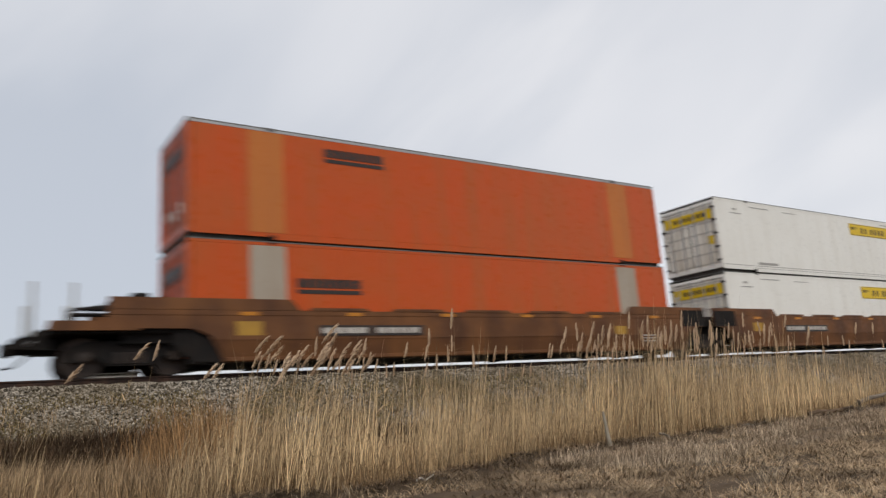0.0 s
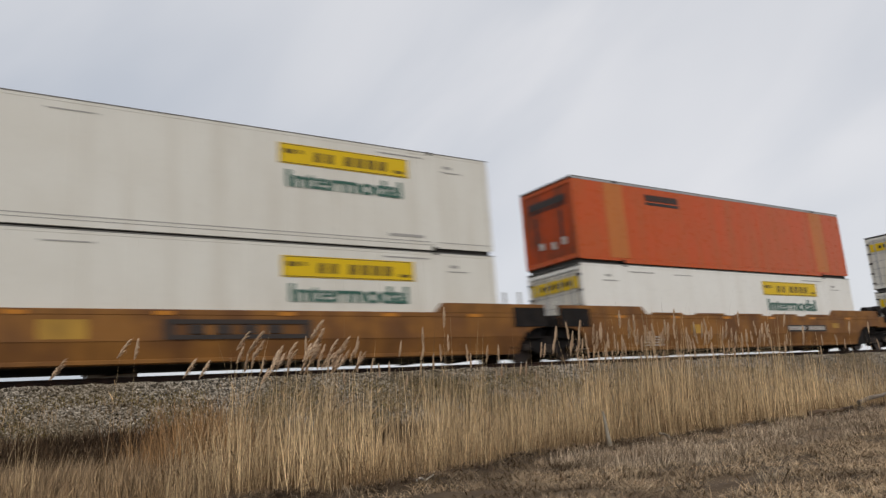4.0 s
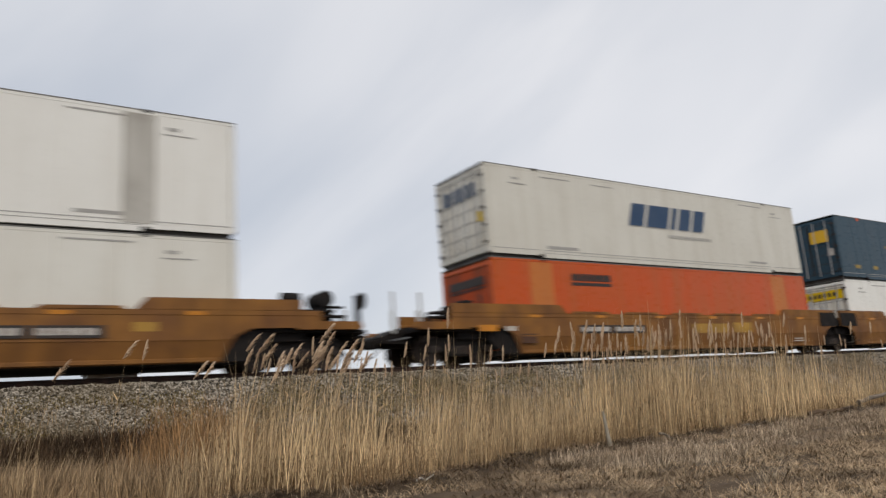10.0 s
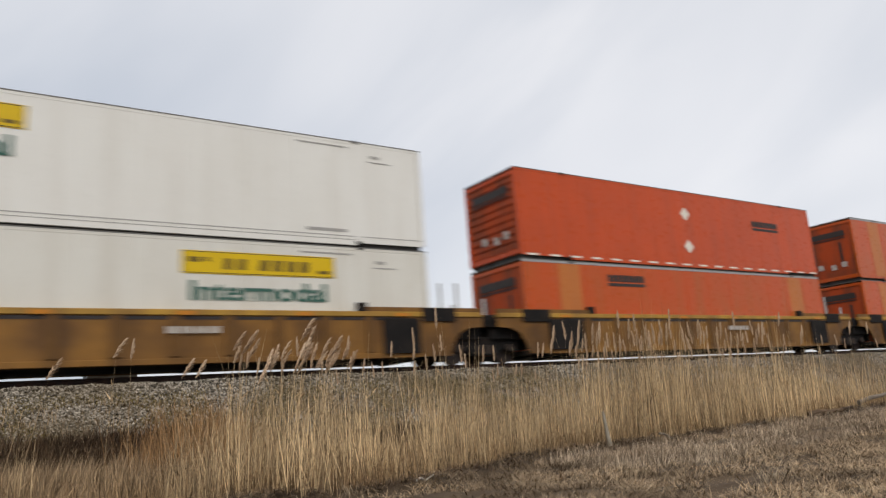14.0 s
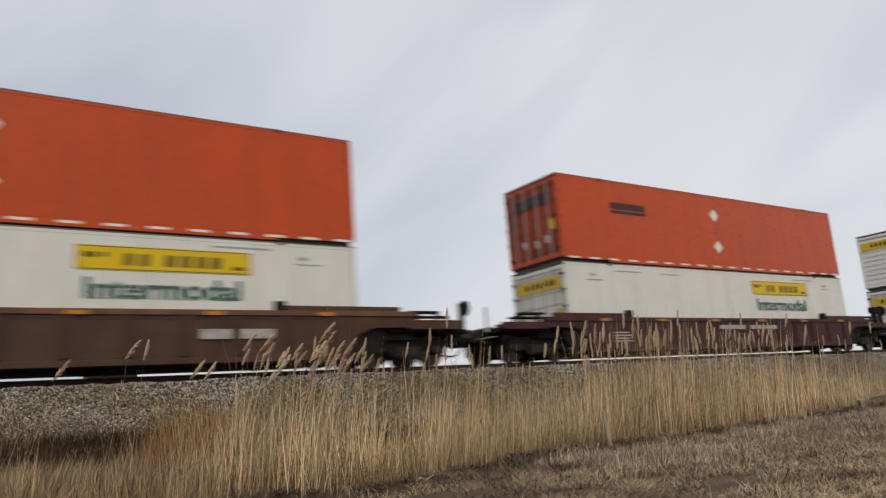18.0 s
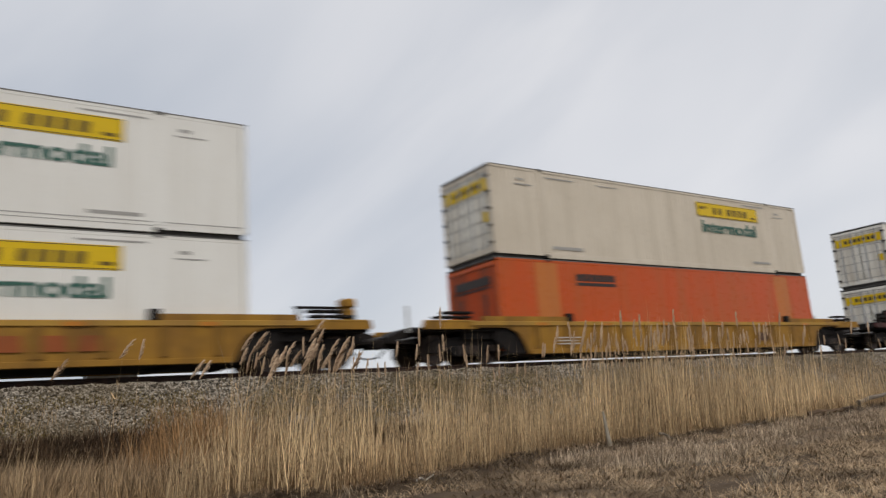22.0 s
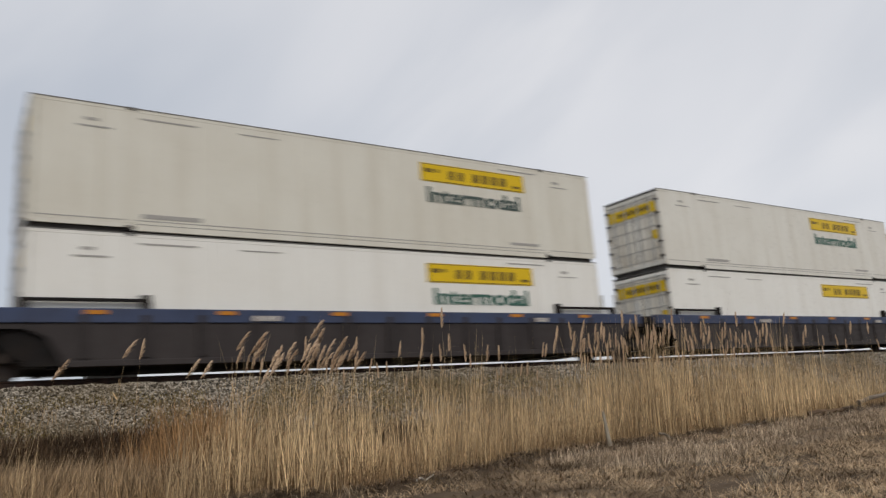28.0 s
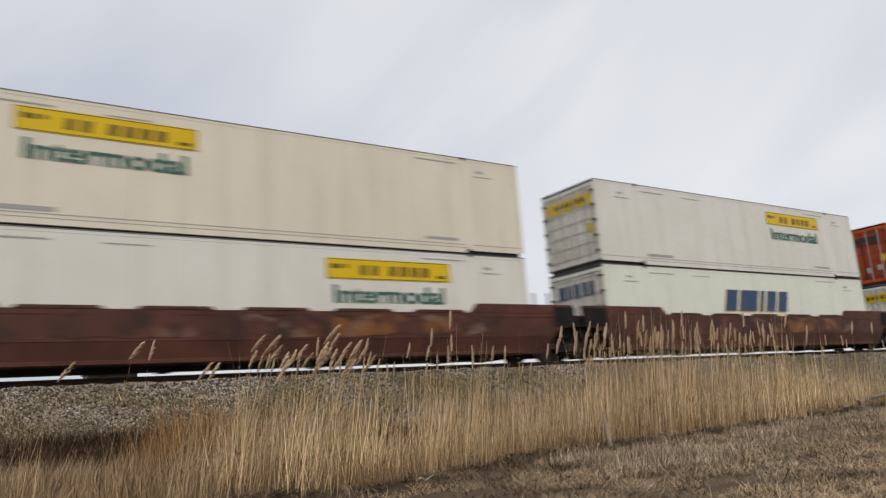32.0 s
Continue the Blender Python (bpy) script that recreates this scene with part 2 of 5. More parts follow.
# dead weeds and wood; in the hollow the dark tone includes painted shade
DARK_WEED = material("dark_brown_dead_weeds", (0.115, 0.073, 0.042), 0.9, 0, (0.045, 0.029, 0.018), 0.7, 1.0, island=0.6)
TWIG = material("grey_dead_wood", (0.20, 0.165, 0.13), 0.85, 0, (0.1, 0.08, 0.06), 0.6, 5)
CHALK = material("bleached_stick", (0.75, 0.70, 0.62), 0.7)
SNAPPED = material("pale_loose_straw", (0.54, 0.435, 0.30), 0.8, 0, (0.26, 0.18, 0.1), 0.7, 1.4, island=0.5)
STAKE = material("weathered_grey_stake", (0.30, 0.265, 0.21), 0.8, 0, (0.2, 0.17, 0.12), 0.6, 6)


# ---- mesh helpers ----
def box(bm, x0, x1, y0, y1, z0, z1, soft=0.0):
    v = [bm.verts.new((x, y, z)) for x in (x0, x1) for y in (y0, y1) for z in (z0, z1)]
    f = [bm.faces.new([v[i] for i in q]) for q in ((0, 1, 3, 2), (4, 6, 7, 5), (0, 4, 5, 1), (2, 3, 7, 6), (0, 2, 6, 4), (1, 5, 7, 3))]
    if soft:
        bmesh.ops.bevel(bm, geom=list({e for a in f for e in a.edges}), offset=soft, segments=1, affect="EDGES")
    return bm


def prism(bm, outline, y0, y1):
    """A flat outline in x and z, thickened from y0 to y1."""
    a = [bm.verts.new((x, y0, z)) for x, z in outline]
    b = [bm.verts.new((x, y1, z)) for x, z in outline]
    bm.faces.new(a), bm.faces.new(b[::-1])
    for i in range(len(a)):
        j = (i + 1) % len(a)
        bm.faces.new((a[j], a[i], b[i], b[j]))
    return bm


def rod(bm, p, q, r, sides=8, r2=None):
    p, q = Vector(p), Vector(q)
    turn = (q - p).to_track_quat("Z", "Y").to_matrix()
    rings = []
    for at, rad in ((p, r), (q, r if r2 is None else r2)):
        rings.append([bm.verts.new(at + turn @ Vector((math.cos(a) * rad, math.sin(a) * rad, 0))) for a in [2 * math.pi * i / sides for i in range(sides)]])
    for i in range(sides):
        j = (i + 1) % sides
        bm.faces.new((rings[0][i], rings[0][j], rings[1][j], rings[1][i]))
    bm.faces.new(rings[0][::-1]), bm.faces.new(rings[1])
    return bm


SHARED = {}


def part(name, bm, mat, parent, label="", key=None):
    """Links a bmesh as one mesh object under a thing or a part. With a key the mesh is kept for alike pieces."""
    me = SHARED.get(key) if key else None
    if me is None:
        me = bpy.data.meshes.new(name)
        if callable(bm):
            bm = bm(bmesh.new())
        bmesh.ops.recalc_face_normals(bm, faces=bm.faces)
        bm.to_mesh(me)
        me.materials.append(mat)
        if key:
            SHARED[key] = me
    elif not callable(bm):
        bm.free()
    ob = new(name, me)
    ob.parent = parent
    return tagged(ob, label)


def thing(name, label, category, group=""):
    return tagged(new(name), label, category, group)


LETTERS = {}


def lettering(word, x0, x1, z0, z1, y, mat, parent, name="lettering"):
    """A word in the built-in font, stretched to its place on the near side."""
    key = (word, mat.name, round(x1 - x0, 2), round(z1 - z0, 2))
    if key not in LETTERS:
        cu = bpy.data.curves.new("word", "FONT")
        cu.body, cu.extrude, cu.offset = word, 0.004, 0.012
        ob = bpy.data.objects.new("word", cu)
        scene.collection.objects.link(ob)
        bpy.context.view_layer.update()
        me = bpy.data.meshes.new_from_object(ob.evaluated_get(bpy.context.evaluated_depsgraph_get()))
        bpy.data.objects.remove(ob)
        c = np.array([v.co[:] for v in me.vertices])
        lo, hi = c.min(0), c.max(0)
        for v in me.vertices:
            fx, fz = (v.co.x - lo[0]) / (hi[0] - lo[0]), (v.co.y - lo[1]) / (hi[1] - lo[1])
            v.co = Vector((fx * (x1 - x0), -0.004 - (v.co.z - lo[2]) * 0.5, fz * (z1 - z0)))
        co = [v.co[:] for v in me.vertices]           # a heavier face: three layers a little apart
        polys = [tuple(f.vertices) for f in me.polygons]
        n, w = len(co), (x1 - x0) * 0.0055
        heavy = bpy.data.meshes.new("lettering")
        heavy.from_pydata([(a + k * w, b - 0.001 * (k + 1), c) for k in (-1, 0, 1) for a, b, c in co], [], [tuple(i + j * n for i in f) for j in range(3) for f in polys])
        heavy.materials.append(mat)
        LETTERS[key] = heavy
    ob = new(name, LETTERS[key])
    ob.parent, ob.location = parent, (x0, y, z0)
    return ob


WHITES = (WHITE, CLEAN, MINT, GREIGE, DUSTY, CREAM, TAN, IVORY, GRIMY)
ORANGES = (ORANGE, BRIGHT, REDDISH)


# ---- the ground, ballast and track ----
EDGE = ((-5.0, 6.6), (3.0, 6.4), (3.9, 6.4), (4.9, 6.8), (6.3, 7.35), (8.9, 7.45), (10.9, 7.7), (13.5, 8.0), (18.0, 8.5), (40.0, 10.5))


def edge_y(x):
    """Where the verge ends and the reeds begin."""
    for (x0, y0), (x1, y1) in zip(EDGE, EDGE[1:]):
        if x < x1:
            return y0 + (y1 - y0) * (max(x, x0) - x0) / (x1 - x0)
    return EDGE[-1][1]


def ground_z(x, y):
    z = 0.05 * noise.noise((x * 0.25, y * 0.25, 1.7)) + 0.03 * noise.noise((x * 1.1, y * 1.1, 4.2))
    if -3 < x < 22 and 1.0 < y < 8.5:      # hummocks of matted grass on the verge
        z += 0.045 * noise.noise((x * 1.7, y * 2.3, 8.8)) + 0.03 * noise.noise((x * 4.5, y * 5.5, 3.4))
    rim = y - edge_y(x)
    if -0.5 < rim < 0.6:
        z += 0.07 * math.sin((rim + 0.5) / 1.1 * math.pi)
    if 9.5 < y < 13.4:
        z -= 0.16 * math.sin((y - 9.5) / 3.9 * math.pi)
    if abs(y - TRACK_Y) < 4.0:
        z += min(1.2, max(0.0, (3.9 - abs(y - TRACK_Y)) * 0.5))
    return z


def spaced(near0, near1, step, far):
    mid = list(np.arange(near0, near1, step))
    out, d = [], step
    while (out[-1] if out else near1) < far:
        out.append((out[-1] if out else near1) + d)
        d *= 1.5
    low, d = [], step
    while (low[-1] if low else near0) > -far:
        low.append((low[-1] if low else near0) - d)
        d *= 1.5
    return low[::-1] + mid + out


def sheet(xs, ys, height):
    verts = [(x, y, height(x, y)) for y in ys for x in xs]
    w = len(xs)
    faces = [(j * w + i, j * w + i + 1, (j + 1) * w + i + 1, (j + 1) * w + i) for j in range(len(ys) - 1) for i in range(w - 1)]
    return verts, faces


def mesh_object(name, verts, faces, mat, parent=None, smooth=False):
    me = bpy.data.meshes.new(name)
    me.from_pydata(verts, [], faces)
    me.materials.append(mat)
    if smooth:
        me.polygons.foreach_set("use_smooth", [True] * len(me.polygons))
    ob = new(name, me)
    ob.parent = parent
    return ob


tagged(mesh_object("ground", *sheet(spaced(-6, 34, 0.13, 2500), spaced(0, 26, 0.12, 2500), ground_z), SOIL, smooth=True),
       "flat brown ground under dead matted grass", "ground", kind="structure")


def ballast_z(x, y):
    d = abs(y - TRACK_Y)
    top = RAIL_Z - 0.205
    z = top if d < 1.75 else top - (d - 1.75) * 0.56
    return z + 0.045 * noise.noise((x * 0.9, y * 0.9, 7.1)) + 0.03 * noise.noise((x * 3.1, y * 3.1, 2.1))


bal_ys = list(np.arange(TRACK_Y - 4.6, TRACK_Y - 1.0, 0.12)) + list(np.arange(TRACK_Y - 0.9, TRACK_Y + 4.7, 0.45))
bal_xs = list(np.arange(-960, -12, 12.0)) + list(np.arange(-12, 70, 0.16)) + list(np.arange(70, 900, 15.0))
ballast = tagged(mesh_object("ballast", *sheet(bal_xs, bal_ys, ballast_z), GRAVEL, smooth=False),
                 "sloping bank of grey crushed-stone ballast under the track", "ballast", kind="structure")


def scatter(name, count, place, shape, mat, label, category, parent=None, seed=3):
    """Many small pieces joined into one mesh. place(rng) gives the spot, shape(rng) the corners and faces."""
    rng = random.Random(seed)
    verts, faces = [], []
    for _ in range(count):
        px, py, pz = place(rng)
        vs, fs = shape(rng)
        k = len(verts)
        verts += [(px + a, py + b, pz + c) for a, b, c in vs]
        faces += [tuple(k + i for i in f) for f in fs]
    ob = mesh_object(name, verts, faces, mat, parent)
    return tagged(ob, label, category, kind="stuff")


OCTA = ((0, 2, 4), (2, 1, 4), (1, 3, 4), (3, 0, 4), (2, 0, 5), (1, 2, 5), (3, 1, 5), (0, 3, 5))


def stone_shape(rng):
    s = 0.015 + 0.026 * rng.random()
    g = lambda: s * (0.7 + 0.6 * rng.random())
    a, c, d = rng.random() * 6.3, g(), g()
    ca, sa = math.cos(a), math.sin(a)
    tip = rng.uniform(-0.4, 0.4) * s
    return [(c * ca, c * sa, tip), (-c * ca, -c * sa, -tip), (-d * sa, d * ca, tip * 0.5), (d * sa, -d * ca, 0), (tip, 0, g() * 0.8), (0, tip, -s)], OCTA


def stone_place(rng):
    x = -1.5 + 58 * rng.random() ** 1.45
    y = TRACK_Y - 1.2 - 3.1 * rng.random()
    return x, y, ballast_z(x, y) + 0.012


scatter("ballast_stones", 90000, stone_place, stone_shape, STONE, "loose grey and brown ballast stones on the bank", "gravel", seed=5)

track = tagged(new("railway_track"), "single line of rusty rails on dark timber ties", "railway track", kind="structure")


def rail_bm(bm):
    half = [(-0.075, -0.172), (0.075, -0.172), (0.075, -0.158), (0.012, -0.14), (0.012, -0.045), (0.036, -0.035), (0.036, -0.006), (0.028, 0), (-0.028, 0), (-0.036, -0.006),
            (-0.036, -0.035), (-0.012, -0.045), (-0.012, -0.14), (-0.075, -0.158)]
    ends = [[bm.verts.new((x, y, z)) for y, z in half] for x in (-1000.0, 1100.0)]
    for i in range(len(half)):
        j = (i + 1) % len(half)
        bm.faces.new((ends[0][i], ends[0][j], ends[1][j], ends[1][i]))
    return bm


for side in (-1, 1):
    r = part("rail", rail_bm, RAILS, track, "long rusty steel rail", key="rail")
    r.location = (0, TRACK_Y + side * 0.755, RAIL_Z)
for i in range(132):
    t = part("tie", lambda bm: box(bm, -0.115, 0.115, -1.3, 1.3, -0.18, 0, 0.012), TIE, track, key="tie")
    t.location = (-8 + i * 0.53, TRACK_Y, RAIL_Z - 0.172)

# a grey equipment cabinet beyond the line
cabinet = thing("signal_cabinet", "grey metal trackside equipment cabinet beyond the rails", "cabinet")
cabinet.location = (3.68, 21.6, 0.45)
part("body", lambda bm: box(bm, -0.62, 0.62, -0.35, 0.35, 0.0, 1.72, 0.02), PIPE, cabinet)
part("roof", lambda bm: box(bm, -0.67, 0.67, -0.42, 0.42, 1.72, 1.78, 0.015), STEEL, cabinet)
part("door", lambda bm: box(bm, -0.5, 0.5, -0.38, -0.353, 0.15, 1.62, 0.008), PIPE, cabinet)
part("plinth", lambda bm: box(bm, -0.64, 0.64, -0.38, 0.38, -0.35, -0.004), GRAVEL, cabinet)


# ---- containers ----
def sheet_side(bm, y, out, profile):
    """One continuous side sheet; profile lists x and how far it stands out there."""
    outer = [[bm.verts.new((x, y + out * d, z)) for x, d in profile] for z in (0.2, 2.78)]
    inner = [[bm.verts.new((x, y - out * 0.03, z)) for x in (-7.95, 7.95)] for z in (0.2, 2.78)]
    for i in range(len(profile) - 1):
        bm.faces.new((outer[0][i], outer[0][i + 1], outer[1][i + 1], outer[1][i]))
    bm.faces.new((inner[0][0], inner[1][0], inner[1][1], inner[0][1]))
    for k in (0, 1):
        bm.faces.new([inner[k][0], *outer[k], inner[k][1]])
    for i, j in ((0, 0), (1, -1)):
        bm.faces.new((inner[0][i], inner[1][i], outer[1][j], outer[0][j]))
    return bm


def flat_side(bm, y, out):
    """Plates with shallow upright seams."""
    prof = []
    for i in range(13):
        a, b = -7.95 + i * 15.9 / 13, -7.95 + (i + 1) * 15.9 / 13
        prof += [(a + 0.004, 0.018), (a + 0.02, 0.03), (b - 0.02, 0.03), (b - 0.004, 0.018)]
    return sheet_side(bm, y, out, prof)


def ribbed_side(bm, y, out):
    """Plates with a narrow upright rib at every 0.6 m and finer corrugation between."""
    prof, x = [(-7.95, 0.004)], -7.85
    while x < 7.6:
        prof += [(x, 0.004), (x + 0.03, 0.03), (x + 0.13, 0.03), (x + 0.16, 0.004)]
        x += 0.305
    return sheet_side(bm, y, out, prof + [(7.95, 0.004)])


def ribbed_end(bm, sx):
    """One continuous end sheet with horizontal ribs."""
    rows = [(0.3, 7.97)]
    for i in range(10):
        z = 0.3 + i * 0.236
        rows += [(z + 0.01, 8.0), (z + 0.03, 8.045), (z + 0.19, 8.045), (z + 0.21, 8.0)]
    rows.append((2.66, 7.97))
    ends = [[bm.verts.new((sx * d, y, z)) for z, d in rows] for y in (-1.17, 1.17)]
    for i in range(len(rows) - 1):
        bm.faces.new((ends[0][i], ends[1][i], ends[1][i + 1], ends[0][i + 1]))
    bm.faces.new((ends[0][0], ends[0][-1], ends[1][-1], ends[1][0]))
    for e in ends:
        bm.faces.new(e)
    return bm


def bars(bm, x0, x1, z0, z1, y, count, gap=0.25, lean=0.0, thick=0.006):
    """Upright blocks in a row, standing in for a name."""
    w = (x1 - x0) / count
    for i in range(count):
        a, b = x0 + i * w, x0 + (i + 1 - gap) * w
        prism(bm, [(a, z0), (b, z0), (b + lean, z1), (a + lean, z1)], y - thick, y)
    return bm


def blocks(bm, x, z0, z1, y, lean, thick):
    """Slanting blocks of unequal width in a row, standing in for a large name."""
    for wide in (0.7, 1.1, 0.26, 0.62, 0.6):
        prism(bm, [(x, z0), (x + wide, z0), (x + wide + lean, z1), (x + lean, z1)], y - thick, y)
        x += wide + 0.16
    return bm


def lines(bm, items, y, thick=0.004):
    for x0, x1, z0, z1 in items:
        box(bm, x0, x1, y - thick, y, z0, z1)
    return bm


FACE = -HALF            # the side turned to the camera
KINDS = {}


def container(kind, label, paint, rail=None, ribbed=False, sign=None, word=None, logo=None, logo_at=None, bands=None, dashes=False,
              diamonds=False, end="doors", end_band=None, marks=MARK, top=None, rusty=False, stained=False):
    """One 53-foot box, built round the middle of its floor, its length along x."""
    rail = rail or paint
    c = thing("container", label, "container", "stacked containers")
    pid = paint.name + rail.name
    for y, out in ((-HALF + 0.03, -1), (HALF - 0.03, 1)):
        make = (lambda bm: ribbed_side(bm, y, out)) if ribbed else (lambda bm: flat_side(bm, y, out))
        part("side_panel", make, paint, c, "ribbed side wall" if ribbed else "", key=("side", ribbed, out, paint.name))
        s = out
        part("top_rail", lambda bm: box(bm, -8.06, 8.06, min(s * 1.255, s * 1.297), max(s * 1.255, s * 1.297), 2.78, 2.875, 0.008), top or rail, c, key=("trail", s, (top or rail).name))
        part("bottom_rail", lambda bm: box(box(box(bm, -6.1, 6.1, min(s * 1.25, s * 1.297), max(s * 1.25, s * 1.297), 0.03, 0.2, 0.008),
                                              -8.0, -6.1, min(s * 1.25, s * 1.292), max(s * 1.25, s * 1.292), 0.1, 0.2), 6.1, 8.0, min(s * 1.25, s * 1.292), max(s * 1.25, s * 1.292), 0.1, 0.2), rail, c, key=("brail", s, rail.name))
        for sx in (-1, 1):
            part("corner_post", lambda bm: box(bm, min(sx * 7.96, sx * 8.077), max(sx * 7.96, sx * 8.077), min(s * 1.18, s * 1.295), max(s * 1.18, s * 1.295), 0.14, 2.78, 0.012), rail, c, key=("post", s, sx, rail.name))
            if s > 0:
                continue
            part("lift_post", lambda bm: box(bm, sx * 6.05 - 0.11, sx * 6.05 + 0.11, min(s * 1.27, s * 1.3), max(s * 1.27, s * 1.3), 0.202, 2.778, 0.006), bands or paint, c, key=("lpost", s, sx, (bands or paint).name))
            for z0, z1 in ((0.02, 0.15), (2.8, 2.9)):
                part("lift_casting", lambda bm: box(bm, sx * 6.05 - 0.09, sx * 6.05 + 0.09, min(s * 1.2, s * 1.302), max(s * 1.2, s * 1.307), z0, z1, 0.012), BLACK, c, "dark iron lifting casting", key=("cast", s, sx, z0))
    # the roof's dark lip draws the shade line along the top rail
    part("roof", lambda bm: box(bm, -8.075, 8.075, -1.303, 1.303, 2.856, 2.882), EAVE, c, "grey metal roof sheet, its rim darkened as edge shade", key="roof")
    part("underframe", lambda bm: box(box(bm, -8.0, 8.0, -1.24, 1.24, 0.15, 0.27), -7.98, 7.98, -1.19, 1.19, 0.012, 0.149), UNDER, c, key="under")
    # the two ends
    for sx in (-1, 1):
        for nm, z0, z1 in (("end_header", 2.66, 2.79), ("end_sill", 0.14, 0.3)):
            part(nm, lambda bm: box(bm, min(sx * 7.98, sx * 8.075), max(sx * 7.98, sx * 8.075), -1.18, 1.18, z0, z1, 0.01), rail, c, key=("eframe", sx, z0, rail.name))
        if sx < 0 and end == "doors":
            for k in (-1, 1):
                door = part("door", lambda bm: box(bm, -8.05, -8.0, min(k * 0.015, k * 1.17), max(k * 0.015, k * 1.17), 0.3, 2.65, 0.008), DOORS if paint in WHITES else ORANGE_END if paint in ORANGES else paint, c, "grimy end door" if paint in WHITES + ORANGES else "", key=("door", k, paint.name))
                for d in (0.3, 0.85):
                    part("lock_rod", lambda bm: rod(bm, (-8.09, k * d, 0.25), (-8.09, k * d, 2.7), 0.024, 6), STEEL, door, "upright steel lock rod", key=("lock", k, d))
                part("door_frame", lambda bm: [box(bm, -8.062, -8.052, min(k * 0.04, k * 1.16), max(k * 0.04, k * 1.16), z, z + 0.022) for z in (0.36, 0.76, 1.16, 1.56, 1.96, 2.54)] and
                     [box(bm, -8.064, -8.053, min(k * d, k * (d + 0.022)), max(k * d, k * (d + 0.022)), 0.34, 2.58) for d in (0.03, 1.13)] and bm,
                     MARK if paint in WHITES else INK, door, "grey lines of the panelled door" if paint in WHITES else "dark lines of the panelled door", key=("dframe", k, paint in WHITES))
                part("door_hinge", lambda bm: [box(bm, -8.105, -8.068, min(k * 1.1, k * 1.275), max(k * 1.1, k * 1.275), z, z + 0.075) for z in (0.4, 0.92, 1.44, 1.96, 2.46)] and bm, INK, door, "dark hinge straps", key=("hinge", k))["kind"] = "stuff"
            part("data_plate", lambda bm: box(bm, -8.064, -8.052, -1.05, -0.78, 1.1, 1.42), YELLOW if end_band else PALE, c, key=("plate", bool(end_band)))
        elif sx < 0 and end == "plain":
            part("end_panel", lambda bm: box(bm, -8.05, -7.97, -1.17, 1.17, 0.3, 2.66, 0.01), ORANGE_END if paint in ORANGES else paint, c, "flat grimy end wall", key=("pwall", paint.name))
            for k in (-0.62, 0.62):
                part("end_slot", lambda bm: box(bm, -8.062, -8.051, k - 0.05, k + 0.05, 0.9, 1.85), INK, c, "dark upright slot", key=("slot", k))
        else:
            part("end_panel", lambda bm: ribbed_end(bm, sx), ORANGE_END if paint in ORANGES and sx < 0 else paint, c, "end wall with horizontal ribs", key=("ewall", sx, paint.name))
    if end_band == "yellow":
        part("end_sign", lambda bm: box(bm, -8.072, -8.054, -1.1, 1.1, 2.08, 2.48), YELLOW, c, "yellow band across the end", key="eband")
        part("end_lettering", lambda bm: [box(bm, -8.076, -8.073, -0.8 + i * 0.22, -0.66 + i * 0.22, 2.2, 2.37) for i in range(7)] and bm, INK, c, "black bars", key="ebars")
    elif end_band == "dark":
        part("end_sign", lambda bm: [box(bm, -8.072, -8.054, -0.9, 0.9, z, z + h) for z, h in ((2.12, 0.26), (2.02, 0.05))] and bm, INK, c, "black bars across the end", key="edark")
        for py, pz in ((-0.8, 0.7), (-0.3, 0.62), (0.3, 0.7)):
            part("end_placard", lambda bm: box(bm, -8.072, -8.054, py, py + 0.24, pz, pz + 0.24), PALE, c, "pale placard", key=("eplac", py))
    elif end_band == "navy":
        part("end_sign", lambda bm: [box(bm, -8.09, -8.066, -0.85 + i * 0.36, -0.62 + i * 0.36, 1.95, 2.4) for i in range(5)] and bm, NAVY, c, "navy blue blocks across the end", key="enavy")
    elif end_band == "blue":
        part("end_sign", lambda bm: bars(bm, -0.9, 0.9, 2.0, 2.4, -8.054, 6) and bmesh.ops.rotate(bm, verts=bm.verts, matrix=Matrix.Rotation(math.pi / 2, 3, "Z").transposed()) or bm, BLUE, c, "", key="eblue")
    # signs on the near side
    y = FACE - 0.006
    if sign is not None:
        x = sign
        part("sign_panel", lambda bm: box(bm, x, x + 3.75, y - 0.006, y, 2.03, 2.57, 0.003), YELLOW, c, "yellow rectangular sign", key=("sign", x))
        part("sign_border", lambda bm: lines(bm, [(x + 0.03, x + 3.72, 2.05, 2.064), (x + 0.03, x + 3.72, 2.536, 2.55), (x + 0.03, x + 0.045, 2.05, 2.55), (x + 3.705, x + 3.72, 2.05, 2.55)], y - 0.006), INK, c, key=("signb", x))
        part("sign_lettering", lambda bm: lines(bars(bars(bm, x + 0.95, x + 1.6, 2.15, 2.41, y - 0.006, 2, 0.42, 0.03), x + 1.8, x + 3.15, 2.15, 2.41, y - 0.006, 4, 0.36, 0.03),
                                                [(x + 0.14, x + 0.42, 2.3, 2.42), (x + 0.5, x + 0.62, 2.32, 2.42), (x + 3.3, x + 3.6, 2.13, 2.21)], y - 0.006), SIGN_INK, c, "dark bars", key=("signt", x))["kind"] = "stuff"
        if word is not None:
            lettering("Intermodal", x + 0.2, x + 3.5, 1.42, 1.88, y, word, c)
    if logo == "arrow":       # five slanting navy blocks with a gold edge
        part("logo", lambda bm: blocks(bm, -2.0, 1.38, 2.18, y, 0.28, 0.01), NAVY, c, "slanting navy blue blocks", key=("arrow", y))["kind"] = "stuff"
